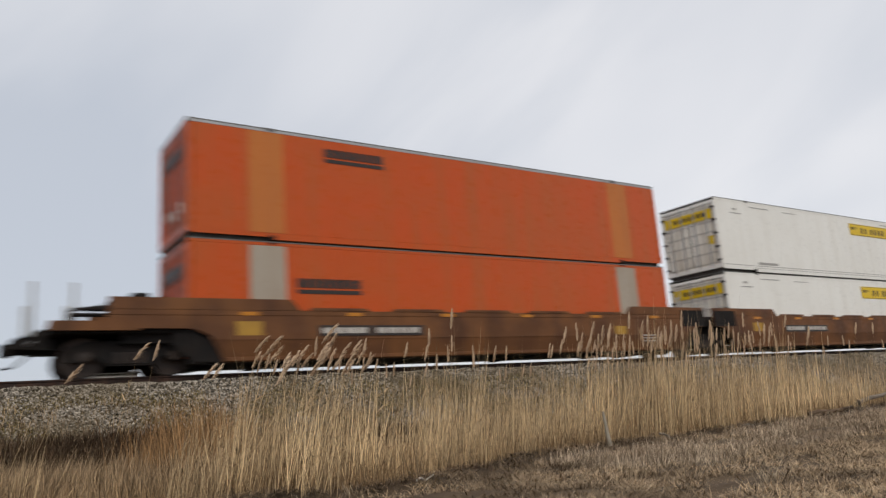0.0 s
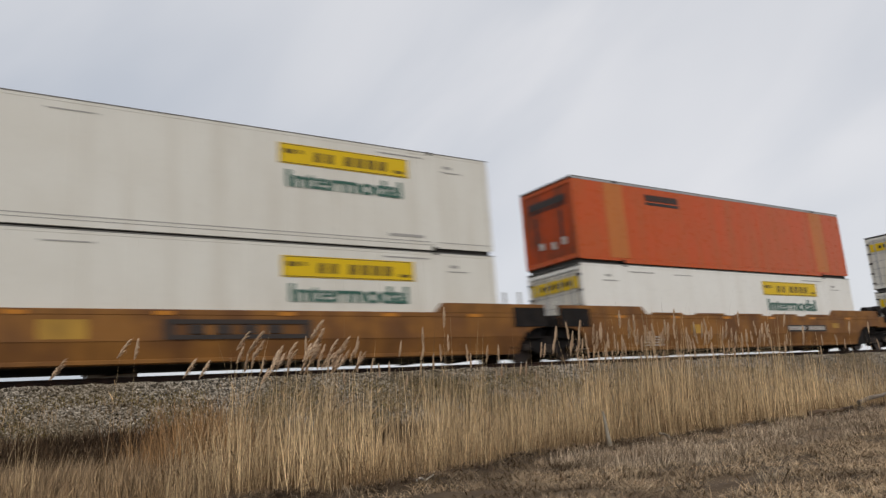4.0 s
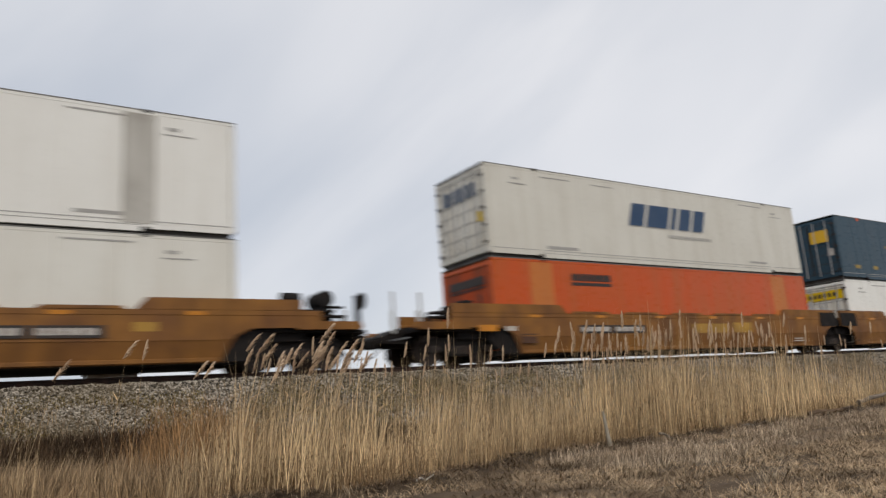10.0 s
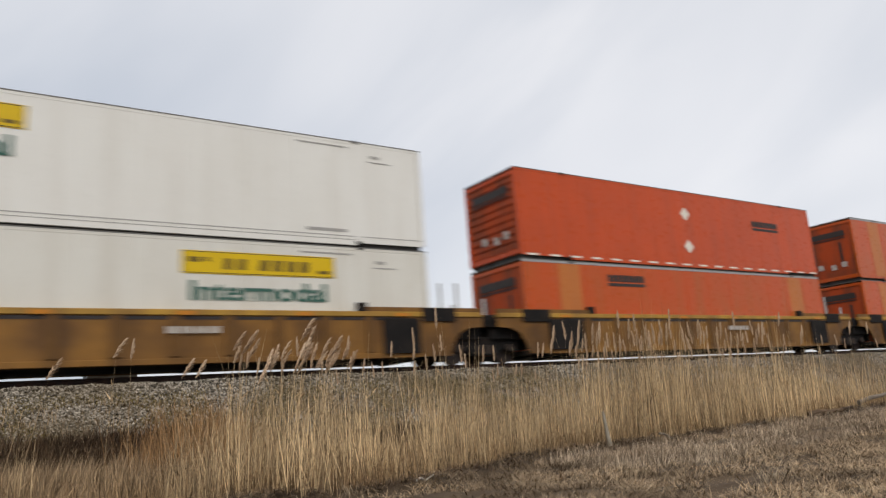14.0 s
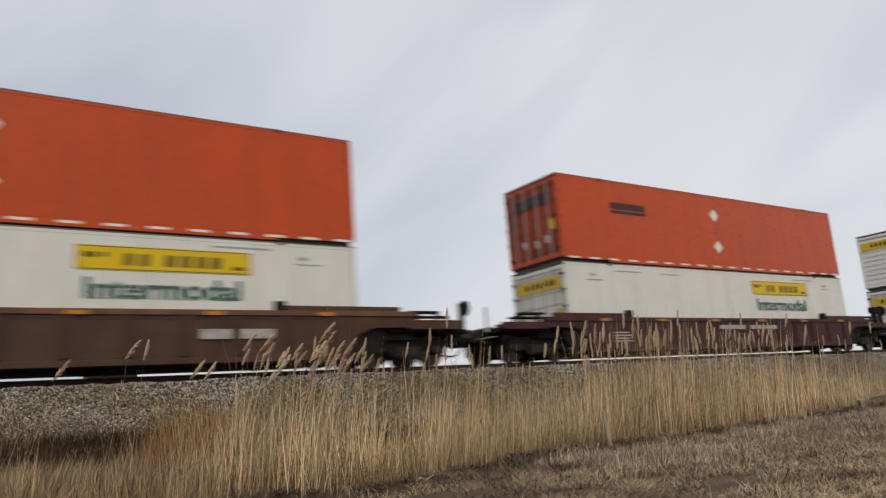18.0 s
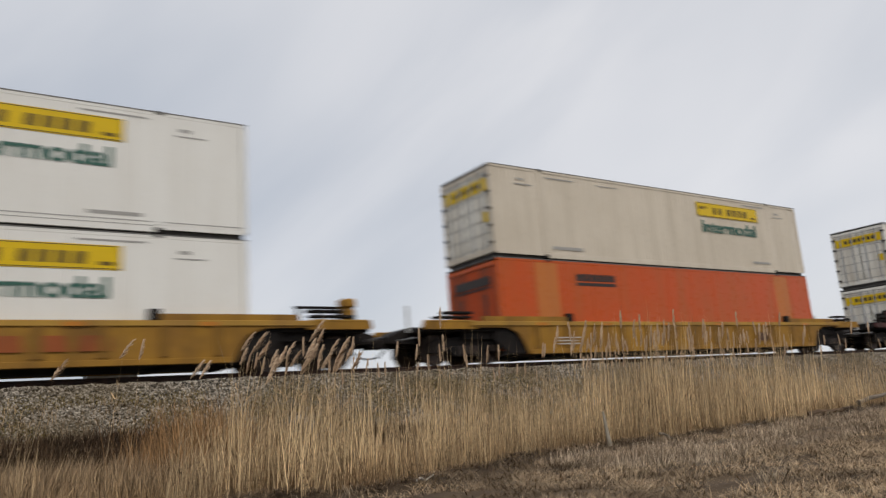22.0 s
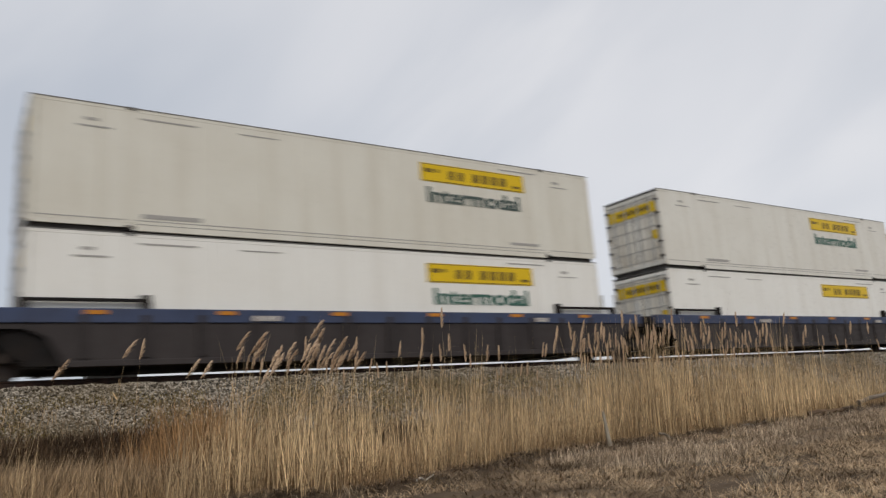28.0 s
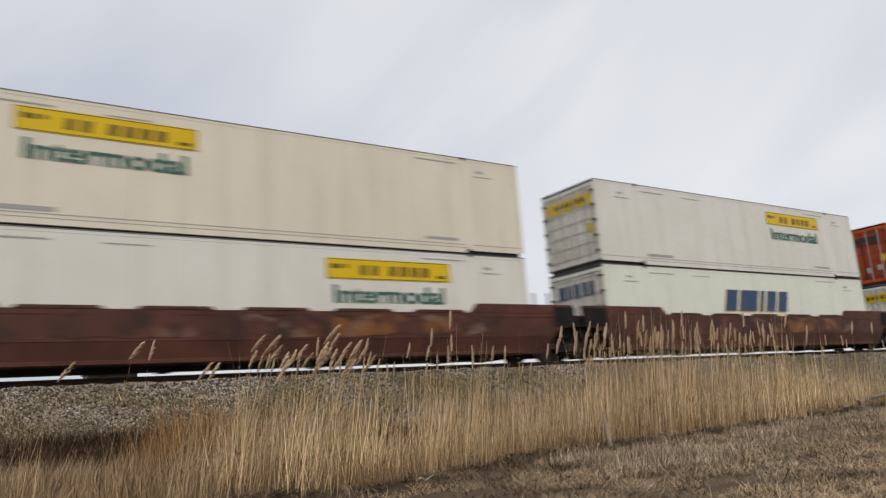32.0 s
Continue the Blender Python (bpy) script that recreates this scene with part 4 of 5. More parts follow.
def well_car(style, paint, label, left, right, low=0.0, chord=None, boards=(), graffiti=None, tabs=False, reflectors=True, gear=None):
    """A well car or one unit of a jointed set. left, right: 'coupler', 'joint' (with the shared truck) or 'bare'."""
    c = thing("well_car", label, "railroad car", "cars of the train")
    top = 1.38 - low
    hump = 1.64 - low * 1.1 if style != "rib" else 1.5 - low * 0.9
    ext = {"coupler": 1.85 if style == "smooth" else 1.4, "joint": 1.42, "bare": 1.42}
    # near and far side walls with arched ends
    arch = {"coupler": [(-0.62, 0.21), (-0.5, 0.46), (-0.28, 0.8), (0.1, 0.96)], "joint": [(0.3, 0.21), (0.4, 0.5), (0.6, 0.8), (0.95, 0.95)]}
    arch["bare"] = arch["joint"]
    outline = [(E + d, z) for d, z in arch[right]] + [(E + ext[right], 0.98), (E + ext[right], top - 0.13), (-E - ext[left], top - 0.13), (-E - ext[left], 0.98)] + [(-E - d, z) for d, z in reversed(arch[left])]
    tag = (style, paint.name, left, right, low)

    def wall_bm(bm, s):
        """The wall stands upright above a crease and slants inward below it."""
        prism(bm, outline, min(s * 1.40, s * 1.45), max(s * 1.40, s * 1.45))
        if style == "smooth":
            bmesh.ops.bisect_plane(bm, geom=bm.verts[:] + bm.edges[:] + bm.faces[:], plane_co=(0, 0, 0.72), plane_no=(0, 0, 1))
            for v in bm.verts:
                if abs(v.co.x) < E + 0.5 and v.co.z < 0.71:
                    v.co.y -= s * (0.72 - v.co.z) * 0.2
        return bm

    for s in (-1, 1):
        side = part("side_wall", lambda bm: wall_bm(bm, s), C_DARK if style == "blue" else paint, c, "", key=("wall", s, *tag))
        part("bottom_sill", lambda bm: box(bm, -E + 0.66, E - 0.66, min(s * 1.3, s * (1.39 if style == 'smooth' else 1.475)), max(s * 1.3, s * (1.39 if style == 'smooth' else 1.475)), 0.19 if style != "smooth" else 0.225, 0.32, 0.01), paint if style != "blue" else C_DARK, c, key=("bsill", s, paint.name, style))
        part("top_chord", lambda bm: box(bm, -E - (ext[left] - 0.02), E + (ext[right] - 0.02), min(s * 1.33, s * (1.457 if style == "smooth" else 1.49)), max(s * 1.33, s * (1.457 if style == "smooth" else 1.49)), top - (0.3 if style == "blue" else 0.13), top, 0.012), chord or paint, c, "worn edge along the top" if chord else "", key=("chord", s, style, (chord or paint).name, low, left == "coupler", right == "coupler"))
        if style == "smooth":
            part("side_crease", lambda bm: prism(bm, [(-E + 0.7, 0.7), (E - 0.7, 0.7), (E - 0.62, 0.74), (-E + 0.62, 0.74)], min(s * 1.45, s * 1.457), max(s * 1.45, s * 1.457)), paint, c, key=("crease", s, paint.name))
        if style in ("rib", "blue") and s < 0:
            for i in range(13):
                x = -E + 0.95 + i * (LONG - 1.9) / 12
                p = part("side_post", lambda bm: prism(bm, [(-0.09, 0.36), (0.09, 0.36), (0.07, top - 0.135), (-0.07, top - 0.135)], min(s * 1.45, s * 1.5), max(s * 1.45, s * 1.5)), C_DARK if style == "blue" else paint, c, key=("spost", s, paint.name, top, style))
                p.location = (x, 0, 0)
                # flat dark strips between the posts paint the shade under the top edge
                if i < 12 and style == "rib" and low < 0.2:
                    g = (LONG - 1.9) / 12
                    q = part("side_recess", lambda bm: box(bm, 0.13, g - 0.13, -1.456, -1.4505, top - 0.225, top - 0.15), C_DARK, c, "dark strip painted as shade under the top edge", key=("recess", top))
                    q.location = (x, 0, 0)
        for sx, kind in ((-1, left), (1, right)):
            q = lambda d: sx * (E - d)
            if style == "blue":
                part("end_rail", lambda bm: box(box(box(bm, min(q(-0.2), q(2.2)), max(q(-0.2), q(2.2)), min(s * 1.36, s * 1.44), max(s * 1.36, s * 1.44), 1.53, 1.6, 0.01), min(q(2.05), q(2.25)), max(q(2.05), q(2.25)),
                                                min(s * 1.34, s * 1.46), max(s * 1.34, s * 1.46), 1.38, 1.68, 0.01), min(q(-0.25), q(-0.05)), max(q(-0.25), q(-0.05)), min(s * 1.36, s * 1.44), max(s * 1.36, s * 1.44), 1.38, 1.6), BLACK, c, "raised black guide rail", key=("erail", s, sx))
            else:
                a = -1.4 if kind != "coupler" else ((-1.33 if sx > 0 else -1.8) if style == "smooth" else -0.95)
                part("end_wall", lambda bm: prism(bm, [(q(a), top), (q(2.45), top), (q(2.2), hump), (q(a), hump)], min(s * 1.345, s * 1.46), max(s * 1.345, s * 1.46)), paint, c, "raised end of the side wall", key=("hump", s, sx, style, paint.name, low, a))
                if style == "rib":
                    part("end_guide", lambda bm: box(bm, min(q(2.2), q(2.45)), max(q(2.2), q(2.45)), min(s * 1.35, s * 1.5), max(s * 1.35, s * 1.5), top, hump + 0.1, 0.01), BLACK, c, key=("eguide", s, sx, hump))
    for x in (-7.7, -6.05, -2.0, 2.0, 6.05, 7.7):
        p = part("cross_bearer", lambda bm: box(bm, -0.14, 0.14, -1.27, 1.27, 0.165, 0.205), BLACK, c, key="bearer")
        p.location = (x, 0, 0)
    for s, kind in ((-1, left), (1, right)):
        lo = lambda a, b: (min(s * (E + a), s * (E + b)), max(s * (E + a), s * (E + b)))
        part("end_bulkhead", lambda bm: box(bm, *lo(0.12, 0.2), -1.39, 1.39, 0.35, top - 0.05), BLACK, c, key=("bulk", s, top))
        part("truck_housing", lambda bm: box(bm, *lo(-0.62, 1.5), -1.2, 1.2, 0.66, 0.99, 0.02), BLACK, c, "black underframe over the truck", key=("house", s, ext[kind]))
        for k in (-1, 1) if kind == "coupler" else ():
            part("arch_plate", lambda bm: prism(bm, [(s * (E - 0.8), 0.23), (s * (E + 0.1), 0.23), (s * (E + 0.5), 0.62), (s * (E + 0.5), 0.95), (s * (E - 0.8), 0.95)], min(k * 1.3, k * 1.34), max(k * 1.3, k * 1.34)), BLACK, c, "", key=("arch", s, k))
        if kind != "coupler" and paint is C_OCHRE:
            part("black_end_panel", lambda bm: box(bm, *lo(-0.55, 0.5), -1.502, -1.461, top - 0.25, hump - 0.015), BLACK, c, "black painted end of the side wall", key=("bend", s, hump))
        # a black panel covers the end of the wall next to the joint
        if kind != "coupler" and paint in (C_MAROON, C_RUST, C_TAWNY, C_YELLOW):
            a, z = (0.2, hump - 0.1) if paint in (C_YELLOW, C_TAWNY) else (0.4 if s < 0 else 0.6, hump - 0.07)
            part("black_end_panel", lambda bm: box(bm, *lo(a, ext[kind] + 0.005), -1.47, -1.4505, 0.985, z), BLACK, c, "black end of the side wall", key=("bend", s, z, a))
        part("end_deck", lambda bm: box(bm, *lo(0.2, ext[kind] - 0.02), -1.38, 1.38, 0.99, 1.07), BLACK, c, key=("deck", s, ext[kind]))
        if kind == "coupler":
            truck(c, s * (E + 1.32))
            end_gear(c, s, gear[s > 0] if gear else (s > 0) * (2 if style == "smooth" else 1), paint, style, chord)
        else:
            part("joint_arm", lambda bm: box(bm, *lo(0.2, 1.66), -0.42, 0.42, 0.62, 0.98, 0.04), BLACK, c, "black articulated connection", key=("arm", s))
            part("joint_side", lambda bm: prism(bm, [(s * (E + ext[kind]), 1.0), (s * (E + 1.62), 1.0), (s * (E + 1.62), 1.2), (s * (E + ext[kind]), top - 0.02)], -1.3, -1.22), BLACK, c, key=("jside", s, top))
            part("joint_cover", lambda bm: box(bm, *lo(0.9, 1.62), -1.2, 1.2, 1.0, 1.36, 0.03), BLACK, c, "black cover over the joint", key=("jcov", s))
            if kind == "joint":
                truck(c, s * (E + 1.68))
            high = 2.35 if style == "rib" else 2.15
            for d, yy, z in (((0.7, -0.5, high), (1.2, -0.6, high)) if s > 0 else ((1.3, -0.7, 1.9), (1.65, 0.4, 1.88))):
                part("handrail", lambda bm: rod(bm, (s * (E + d), yy, 1.0), (s * (E + d), yy, z), 0.045, 8), PIPE, c, "thin upright handrail", key=("jhand", s, d, z))
    # markings on the near side
    yy = -1.47 if style == "smooth" else -1.505
    for x in (-6.9, -4.2, -1.4, 1.4, 4.2, 6.9) if reflectors else ():
        p = part("reflector", lambda bm: box(bm, -0.21, 0.21, yy + 0.03 - 0.012, yy + 0.03, top - 0.125, top - 0.04), REFLECT, c, "small orange reflector", key=("refl", yy, top))
        p.location = (x, -0.01 if style == "smooth" else -0.02, 0)
    if tabs:
        for x in (-4.6, -2.3, 0.0, 2.3, 4.6):
            p = part("rim_tab", lambda bm: prism(bm, [(-0.85, top), (0.85, top), (0.75, top + 0.07), (-0.75, top + 0.07)], -1.47, -1.40), paint, c, key=("tab", paint.name))
            p.location = (x, 0, 0)
    for kind, x0, x1, z0, z1 in boards:
        if kind == "panel" and (left if x0 < 0 else right) == "coupler":
            continue
        if kind == "black":
            b = part("number_board", lambda bm: box(bm, x0, x1, yy - 0.006, yy, z0, z1, 0.002), INK, c, "black board with pale bars", key=("nb", x0, x1, z0, yy))
            part("number_strip", lambda bm: bars(bm, x0 + 0.1, x1 - 0.1, z0 + 0.06, z1 - 0.06, yy - 0.008, max(4, int((x1 - x0) / 0.32)), 0.2), PALE, b, "pale bars", key=("nbb", x0, x1, z0, yy))["kind"] = "stuff"
        elif kind == "frame":
            b = part("number_board", lambda bm: prism(prism(prism(prism(bm, [(x0, z0), (x1, z0), (x1, z0 + 0.1), (x0, z0 + 0.1)], yy - 0.006, yy), [(x0, z1 - 0.1), (x1, z1 - 0.1), (x1, z1), (x0, z1)], yy - 0.006, yy),
                                                          [(x0, z0), (x0 + 0.22, z0), (x0 + 0.22, z1), (x0, z1)], yy - 0.007, yy), [(x1 - 0.22, z0), (x1, z0), (x1, z1), (x1 - 0.22, z1)], yy - 0.007, yy), INK, c, "black board frame", key=("nf", x0, x1, z0, yy))
            part("number_strip", lambda bm: bars(bm, x0 + 0.5, x1 - 0.5, z0 + 0.12, z1 - 0.12, yy - 0.008, 4, 0.4), INK, b, "black blocks", key=("nfb", x0, x1, z0, yy))["kind"] = "stuff"
        elif kind == "white":
            part("number_strip", lambda bm: bars(bm, x0, x1, z0, z1, yy, max(3, int((x1 - x0) / 0.3)), 0.22), PALE, c, "row of pale stencilled bars", key=("wb", x0, x1, z0, yy))["kind"] = "stuff"
        elif kind == "lines":
            part("data_block", lambda bm: lines(bm, [(x0, x1 - 0.15 * (i % 2), z0 + i * 0.09, z0 + i * 0.09 + 0.035) for i in range(int((z1 - z0) / 0.09))], yy), PALE, c, "lines of small pale stencilling", key=("dl", x0, x1, z0, yy))["kind"] = "stuff"
        elif kind == "rust":
            part("paint_patch", lambda bm: box(bm, x0, x1, yy + 0.018, yy + 0.024, z0, z1), CHORD, c, "patch of newer paint", key=("rp", x0, x1, z0, yy))
        elif kind in ("yellow", "pale", "dark"):
            part("marker_panel", lambda bm: box(bm, x0, x1, yy + 0.014, yy + 0.024, z0, z1), {"yellow": REFLECT, "pale": PALE, "dark": C_BROWN}[kind], c, {"yellow": "orange-yellow reflective panel", "pale": "pale painted panel", "dark": "dark patch of paint"}[kind], key=("mp", x0, z0, yy))
        elif kind == "red":
            part("faded_letter", lambda bm: prism(bm, [(x0, z0), (x1, z0), (x1 - 0.05, z1), (x0 + 0.05, z1)], yy + 0.018, yy + 0.048), FADED_RED, c, "faded red block", key=("red", x0, z0, yy))
        elif kind == "panel":
            part("black_panel", lambda bm: box(bm, x0, x1, yy - 0.03, yy + 0.02, z0, z1, 0.006), BLACK, c, "black painted panel", key=("pan", x0, x1, z0, yy))
    if graffiti:
        rng = random.Random(31)
        n = 40
        xs = [-7.3 + 14.6 * i / (n - 1) for i in range(n)]
        low_edge = [(x, 0.74 + 0.12 * rng.random() ** 2) for x in xs]
        high_edge = [(x, 1.18 + 0.17 * rng.random()) for x in xs]
        part("graffiti", lambda bm: prism(bm, low_edge + high_edge[::-1], yy + 0.009, yy + 0.019), graffiti, c, "worn pale sprayed graffiti", key=("graf", graffiti.name))
    return c


# ---- the train, front to rear ----
L_SMOOTH = "smooth-sided double-stack well car"
BOARD_T = (("black", 2.3, 3.65, 0.77, 1.03), ("black", 3.7, 5.05, 0.77, 1.03), ("rust", 5.6, 6.1, 0.9, 1.1), ("rust", -3.4, -2.9, 0.75, 1.05), ("lines", -5.9, -5.0, 0.35, 0.75))
BOARD_U = (("black", -5.2, -3.75, 0.77, 1.03), ("black", -3.7, -2.2, 0.77, 1.03), ("rust", 0.2, 2.2, 0.76, 1.08), ("rust", 2.5, 3.6, 0.76, 1.12), ("lines", 6.2, 7.0, 0.4, 0.65), ("yellow", -9.0, -8.35, 0.86, 1.04), ("pale", -8.05, -7.65, 0.87, 1.0), ("dark", -7.5, -6.9, 0.5, 0.78))
BOARD_L = (("frame", -1.4, 2.0, 0.72, 1.16), ("rust", -3.8, -2.9, 0.75, 1.15))
BOARD_B = (("white", -4.4, -3.5, 0.78, 0.98), ("white", -2.9, -1.8, 0.78, 0.98), ("white", 0.0, 0.4, 0.78, 0.96), ("lines", -0.9, 0.3, 1.06, 1.18), ("white", 1.5, 4.4, 0.66, 0.98), ("lines", 7.5, 8.3, 0.4, 1.1), ("white", -7.0, -6.4, 0.6, 0.9), ("yellow", -7.9, -7.4, 1.12, 1.24), ("yellow", 8.4, 8.7, 1.1, 1.25), ("white", 6.4, 6.75, 1.1, 1.2), ("white", 7.1, 7.5, 1.1, 1.2), ("pale", -8.4, -8.1, 0.8, 0.95))
BOARD_R = (("black", -5.2, -3.75, 0.77, 1.03), ("black", -3.7, -2.2, 0.77, 1.03), ("rust", -7.2, -6.6, 0.8, 1.12), ("rust", 5.0, 5.5, 0.7, 1.0), ("lines", 6.2, 7.0, 0.5, 0.85))
BOARD_N = (("white", -1.2, 0.3, 0.88, 1.02), ("white", 0.6, 2.3, 0.88, 1.02), ("lines", -6.6, -5.8, 0.5, 0.9))
BOARD_P = (("panel", -7.6, -6.2, 0.3, 1.2), ("panel", 6.3, 7.4, 0.3, 1.2), ("lines", -7.3, -6.5, 0.4, 0.62), ("white", 1.0, 2.2, 0.85, 1.0))
BOARD_D = (("white", 2.1, 2.75, 0.76, 0.94), ("white", 3.2, 4.1, 0.76, 0.94), ("lines", -6.2, -5.6, 0.75, 1.0), ("white", -2.4, -2.0, 0.8, 0.92))
BOARD_O = (("red", 2.6, 3.3, 0.5, 0.82), ("red", 3.45, 4.1, 0.5, 0.82), ("red", 4.25, 4.9, 0.5, 0.82), ("lines", -6.4, -5.4, 0.45, 0.8))
CARS = {
    "rust": dict(style="smooth", paint=C_TAWNY, label="tawny rust-brown " + L_SMOOTH, boards=BOARD_R, tabs=True),
    "rust_marked": dict(style="smooth", paint=C_RUST, label="rust-brown " + L_SMOOTH + " with faded graffiti", boards=(), graffiti=FADED_GRAFFITI, tabs=True, reflectors=False),
    "rust_worn": dict(style="smooth", paint=C_RUST, label="rust-brown " + L_SMOOTH + " with worn streaks and marks", boards=(("white", -2.3, -0.6, 1.02, 1.12), ("lines", -6.9, -5.8, 0.95, 1.15)), graffiti=FADED_GRAFFITI),
    "graffiti": dict(style="smooth", paint=C_MAROON, label="red-brown " + L_SMOOTH + " covered in graffiti", boards=(), graffiti=GRAFFITI, reflectors=False),
    "brown_rib": dict(style="rib", paint=C_UMBER, chord=C_EDGE, label="dark brown ribbed well car with lighter brown edge", boards=(("lines", -6.2, -4.8, 0.7, 0.95), ("white", 2.0, 2.6, 0.8, 0.92))),
    "brown_rib_marked": dict(style="rib", paint=C_BROWN, chord=C_EDGE, label="dark brown ribbed well car with pale stencilled bars", boards=(("white", 3.9, 4.6, 0.72, 0.94), ("white", 4.8, 5.6, 0.72, 0.94))),
    "maroon_rib": dict(style="rib", paint=C_MAROON, label="maroon ribbed double-stack well car", boards=BOARD_N, low=0.1),
    "yellow": dict(style="smooth", paint=C_YELLOW, label="grimy yellow " + L_SMOOTH, boards=BOARD_T, tabs=True),
    "yellow_rear": dict(style="smooth", paint=C_YELLOW, label="grimy yellow " + L_SMOOTH + " with a worn pale patch", boards=BOARD_U, tabs=True),
    "yellow_logo": dict(style="smooth", paint=C_YELLOW, label="grimy yellow " + L_SMOOTH + " with black board", boards=BOARD_L),
    "maroon": dict(style="smooth", paint=C_MAROON, label="maroon " + L_SMOOTH + " with pale stencils", boards=BOARD_B, gear=(0, 0)),
    "maroon_plain": dict(style="smooth", paint=C_MAROON, label="dark maroon " + L_SMOOTH, boards=BOARD_D, gear=(0, 0)),
    "maroon_rear": dict(style="smooth", paint=C_MAROON, label="dark maroon " + L_SMOOTH + " with brake gear", boards=BOARD_D, gear=(2, 0)),
    "maroon_single": dict(style="smooth", paint=C_MAROON, label="dark maroon " + L_SMOOTH + " with handrails", boards=BOARD_D, gear=(0, 0)),
    "ochre_rib": dict(style="rib", paint=C_OCHRE, chord=CHORD, label="mustard ribbed well car with black panels", boards=BOARD_P),
    "ochre_low": dict(style="rib", paint=C_MUSTARD, chord=CHORD, low=0.24, label="low mustard well car with yellow edge and faded red marks", boards=BOARD_O, gear=(0, 3)),
    "ochre_low_plain": dict(style="rib", paint=C_MUSTARD, chord=CHORD, low=0.24, label="low mustard well car with yellow edge and a small dark plate", boards=(("dark", 3.6, 4.3, 0.45, 0.75), ("lines", -6.4, -5.4, 0.45, 0.8)), gear=(0, 0)),
    "blue": dict(style="blue", paint=C_NAVY, label="dark well car with navy upper edge", boards=(("white", -3.6, -2.9, 1.12, 1.24), ("white", 4.9, 5.4, 1.12, 1.24))),
}
# rear end of the load at the start (m along the line), car, its rear and front ends, upper box, lower box
TRAIN = (
    (23.30, "rust", "joint", "coupler", "p", "p"), (3.73, "rust", "coupler", "bare", "o", "u"),
    (-19.94, "brown_rib", "coupler", "coupler", "w", "r"), (-43.45, "brown_rib", "coupler", "coupler", "w", "w"), (-67.00, "brown_rib", "coupler", "coupler", "R", "w"),
    (-90.57, "yellow", "joint", "coupler", "o", "c"), (-110.16, "yellow_logo", "joint", "bare", "w", "w"), (-129.76, "yellow_rear", "coupler", "bare", "h", "n"),
    (-153.64, "maroon", "joint", "coupler", "g", "r"), (-173.11, "maroon", "joint", "bare", "m", "w"), (-192.65, "maroon", "coupler", "bare", "w", "w"),
    (-216.30, "yellow", "joint", "coupler", "t", "k"), (-235.98, "yellow_logo", "joint", "bare", "x", "c"), (-255.36, "yellow_rear", "coupler", "bare", "S", "k"),
    (-278.99, "yellow", "joint", "coupler", "Q", "m"), (-298.49, "yellow_logo", "joint", "bare", "q", "c"), (-317.94, "yellow_rear", "coupler", "bare", "O", "j"),
    (-341.43, "ochre_rib", "joint", "coupler", "o", "k"), (-361.08, "ochre_rib", "joint", "bare", "H", "j"), (-380.61, "ochre_rib", "coupler", "bare", "l", "w"),
    (-404.40, "ochre_rib", "joint", "coupler", "w", "h"), (-424.01, "ochre_rib", "joint", "bare", "O", "j"), (-443.64, "ochre_rib", "coupler", "bare", "l", "p"),
    (-467.06, "maroon_rib", "coupler", "coupler", "h", "w"), (-490.45, "brown_rib_marked", "coupler", "coupler", "h", "w"),
    (-514.08, "graffiti", "joint", "coupler", "g", "s"), (-533.68, "graffiti", "joint", "bare", "l", "w"), (-553.20, "maroon_plain", "coupler", "bare", "r", "r"),
    (-576.77, "ochre_low_plain", "coupler", "coupler", "v", "k"), (-600.34, "ochre_low", "coupler", "coupler", "c", "c"),
    (-623.94, "maroon_plain", "joint", "coupler", "w", "d"), (-643.48, "maroon_plain", "joint", "bare", "V", "g"), (-663.17, "maroon_rear", "coupler", "bare", "y", "d"),
    (-686.99, "maroon_single", "coupler", "coupler", "t", "d"),
    (-710.87, "blue", "joint", "coupler", "o", "d"), (-730.47, "blue", "joint", "bare", "w", "p"), (-750.08, "blue", "coupler", "bare", "g", "c"),
    (-773.77, "rust_worn", "coupler", "coupler", "o", "d"), (-797.24, "maroon_rib", "coupler", "coupler", "b", "w"),
    (-820.98, "rust_marked", "joint", "coupler", "h", "w"), (-840.43, "rust_marked", "joint", "bare", "w", "s"), (-859.85, "rust_marked", "coupler", "bare", "G", "w"),
)
BUILT = {}
MOVING = []           # (thing, its place along the train, its height)
UPPER, LOWER = RAIL_Z + 3.09, RAIL_Z + 0.192
for rear, car_kind, back, front, upper, lower in TRAIN:
    key = (car_kind, back, front)
    if key in BUILT:
        car_ob = copy_thing(BUILT[key], Matrix.Identity(4))
    else:
        car_ob = BUILT[key] = well_car(left=back, right=front, **CARS[car_kind])
    MOVING.append((car_ob, rear + E + 0.2, RAIL_Z))
    MOVING.append((get_container(lower), rear + E, LOWER))
    MOVING.append((get_container(upper), rear + E, UPPER))


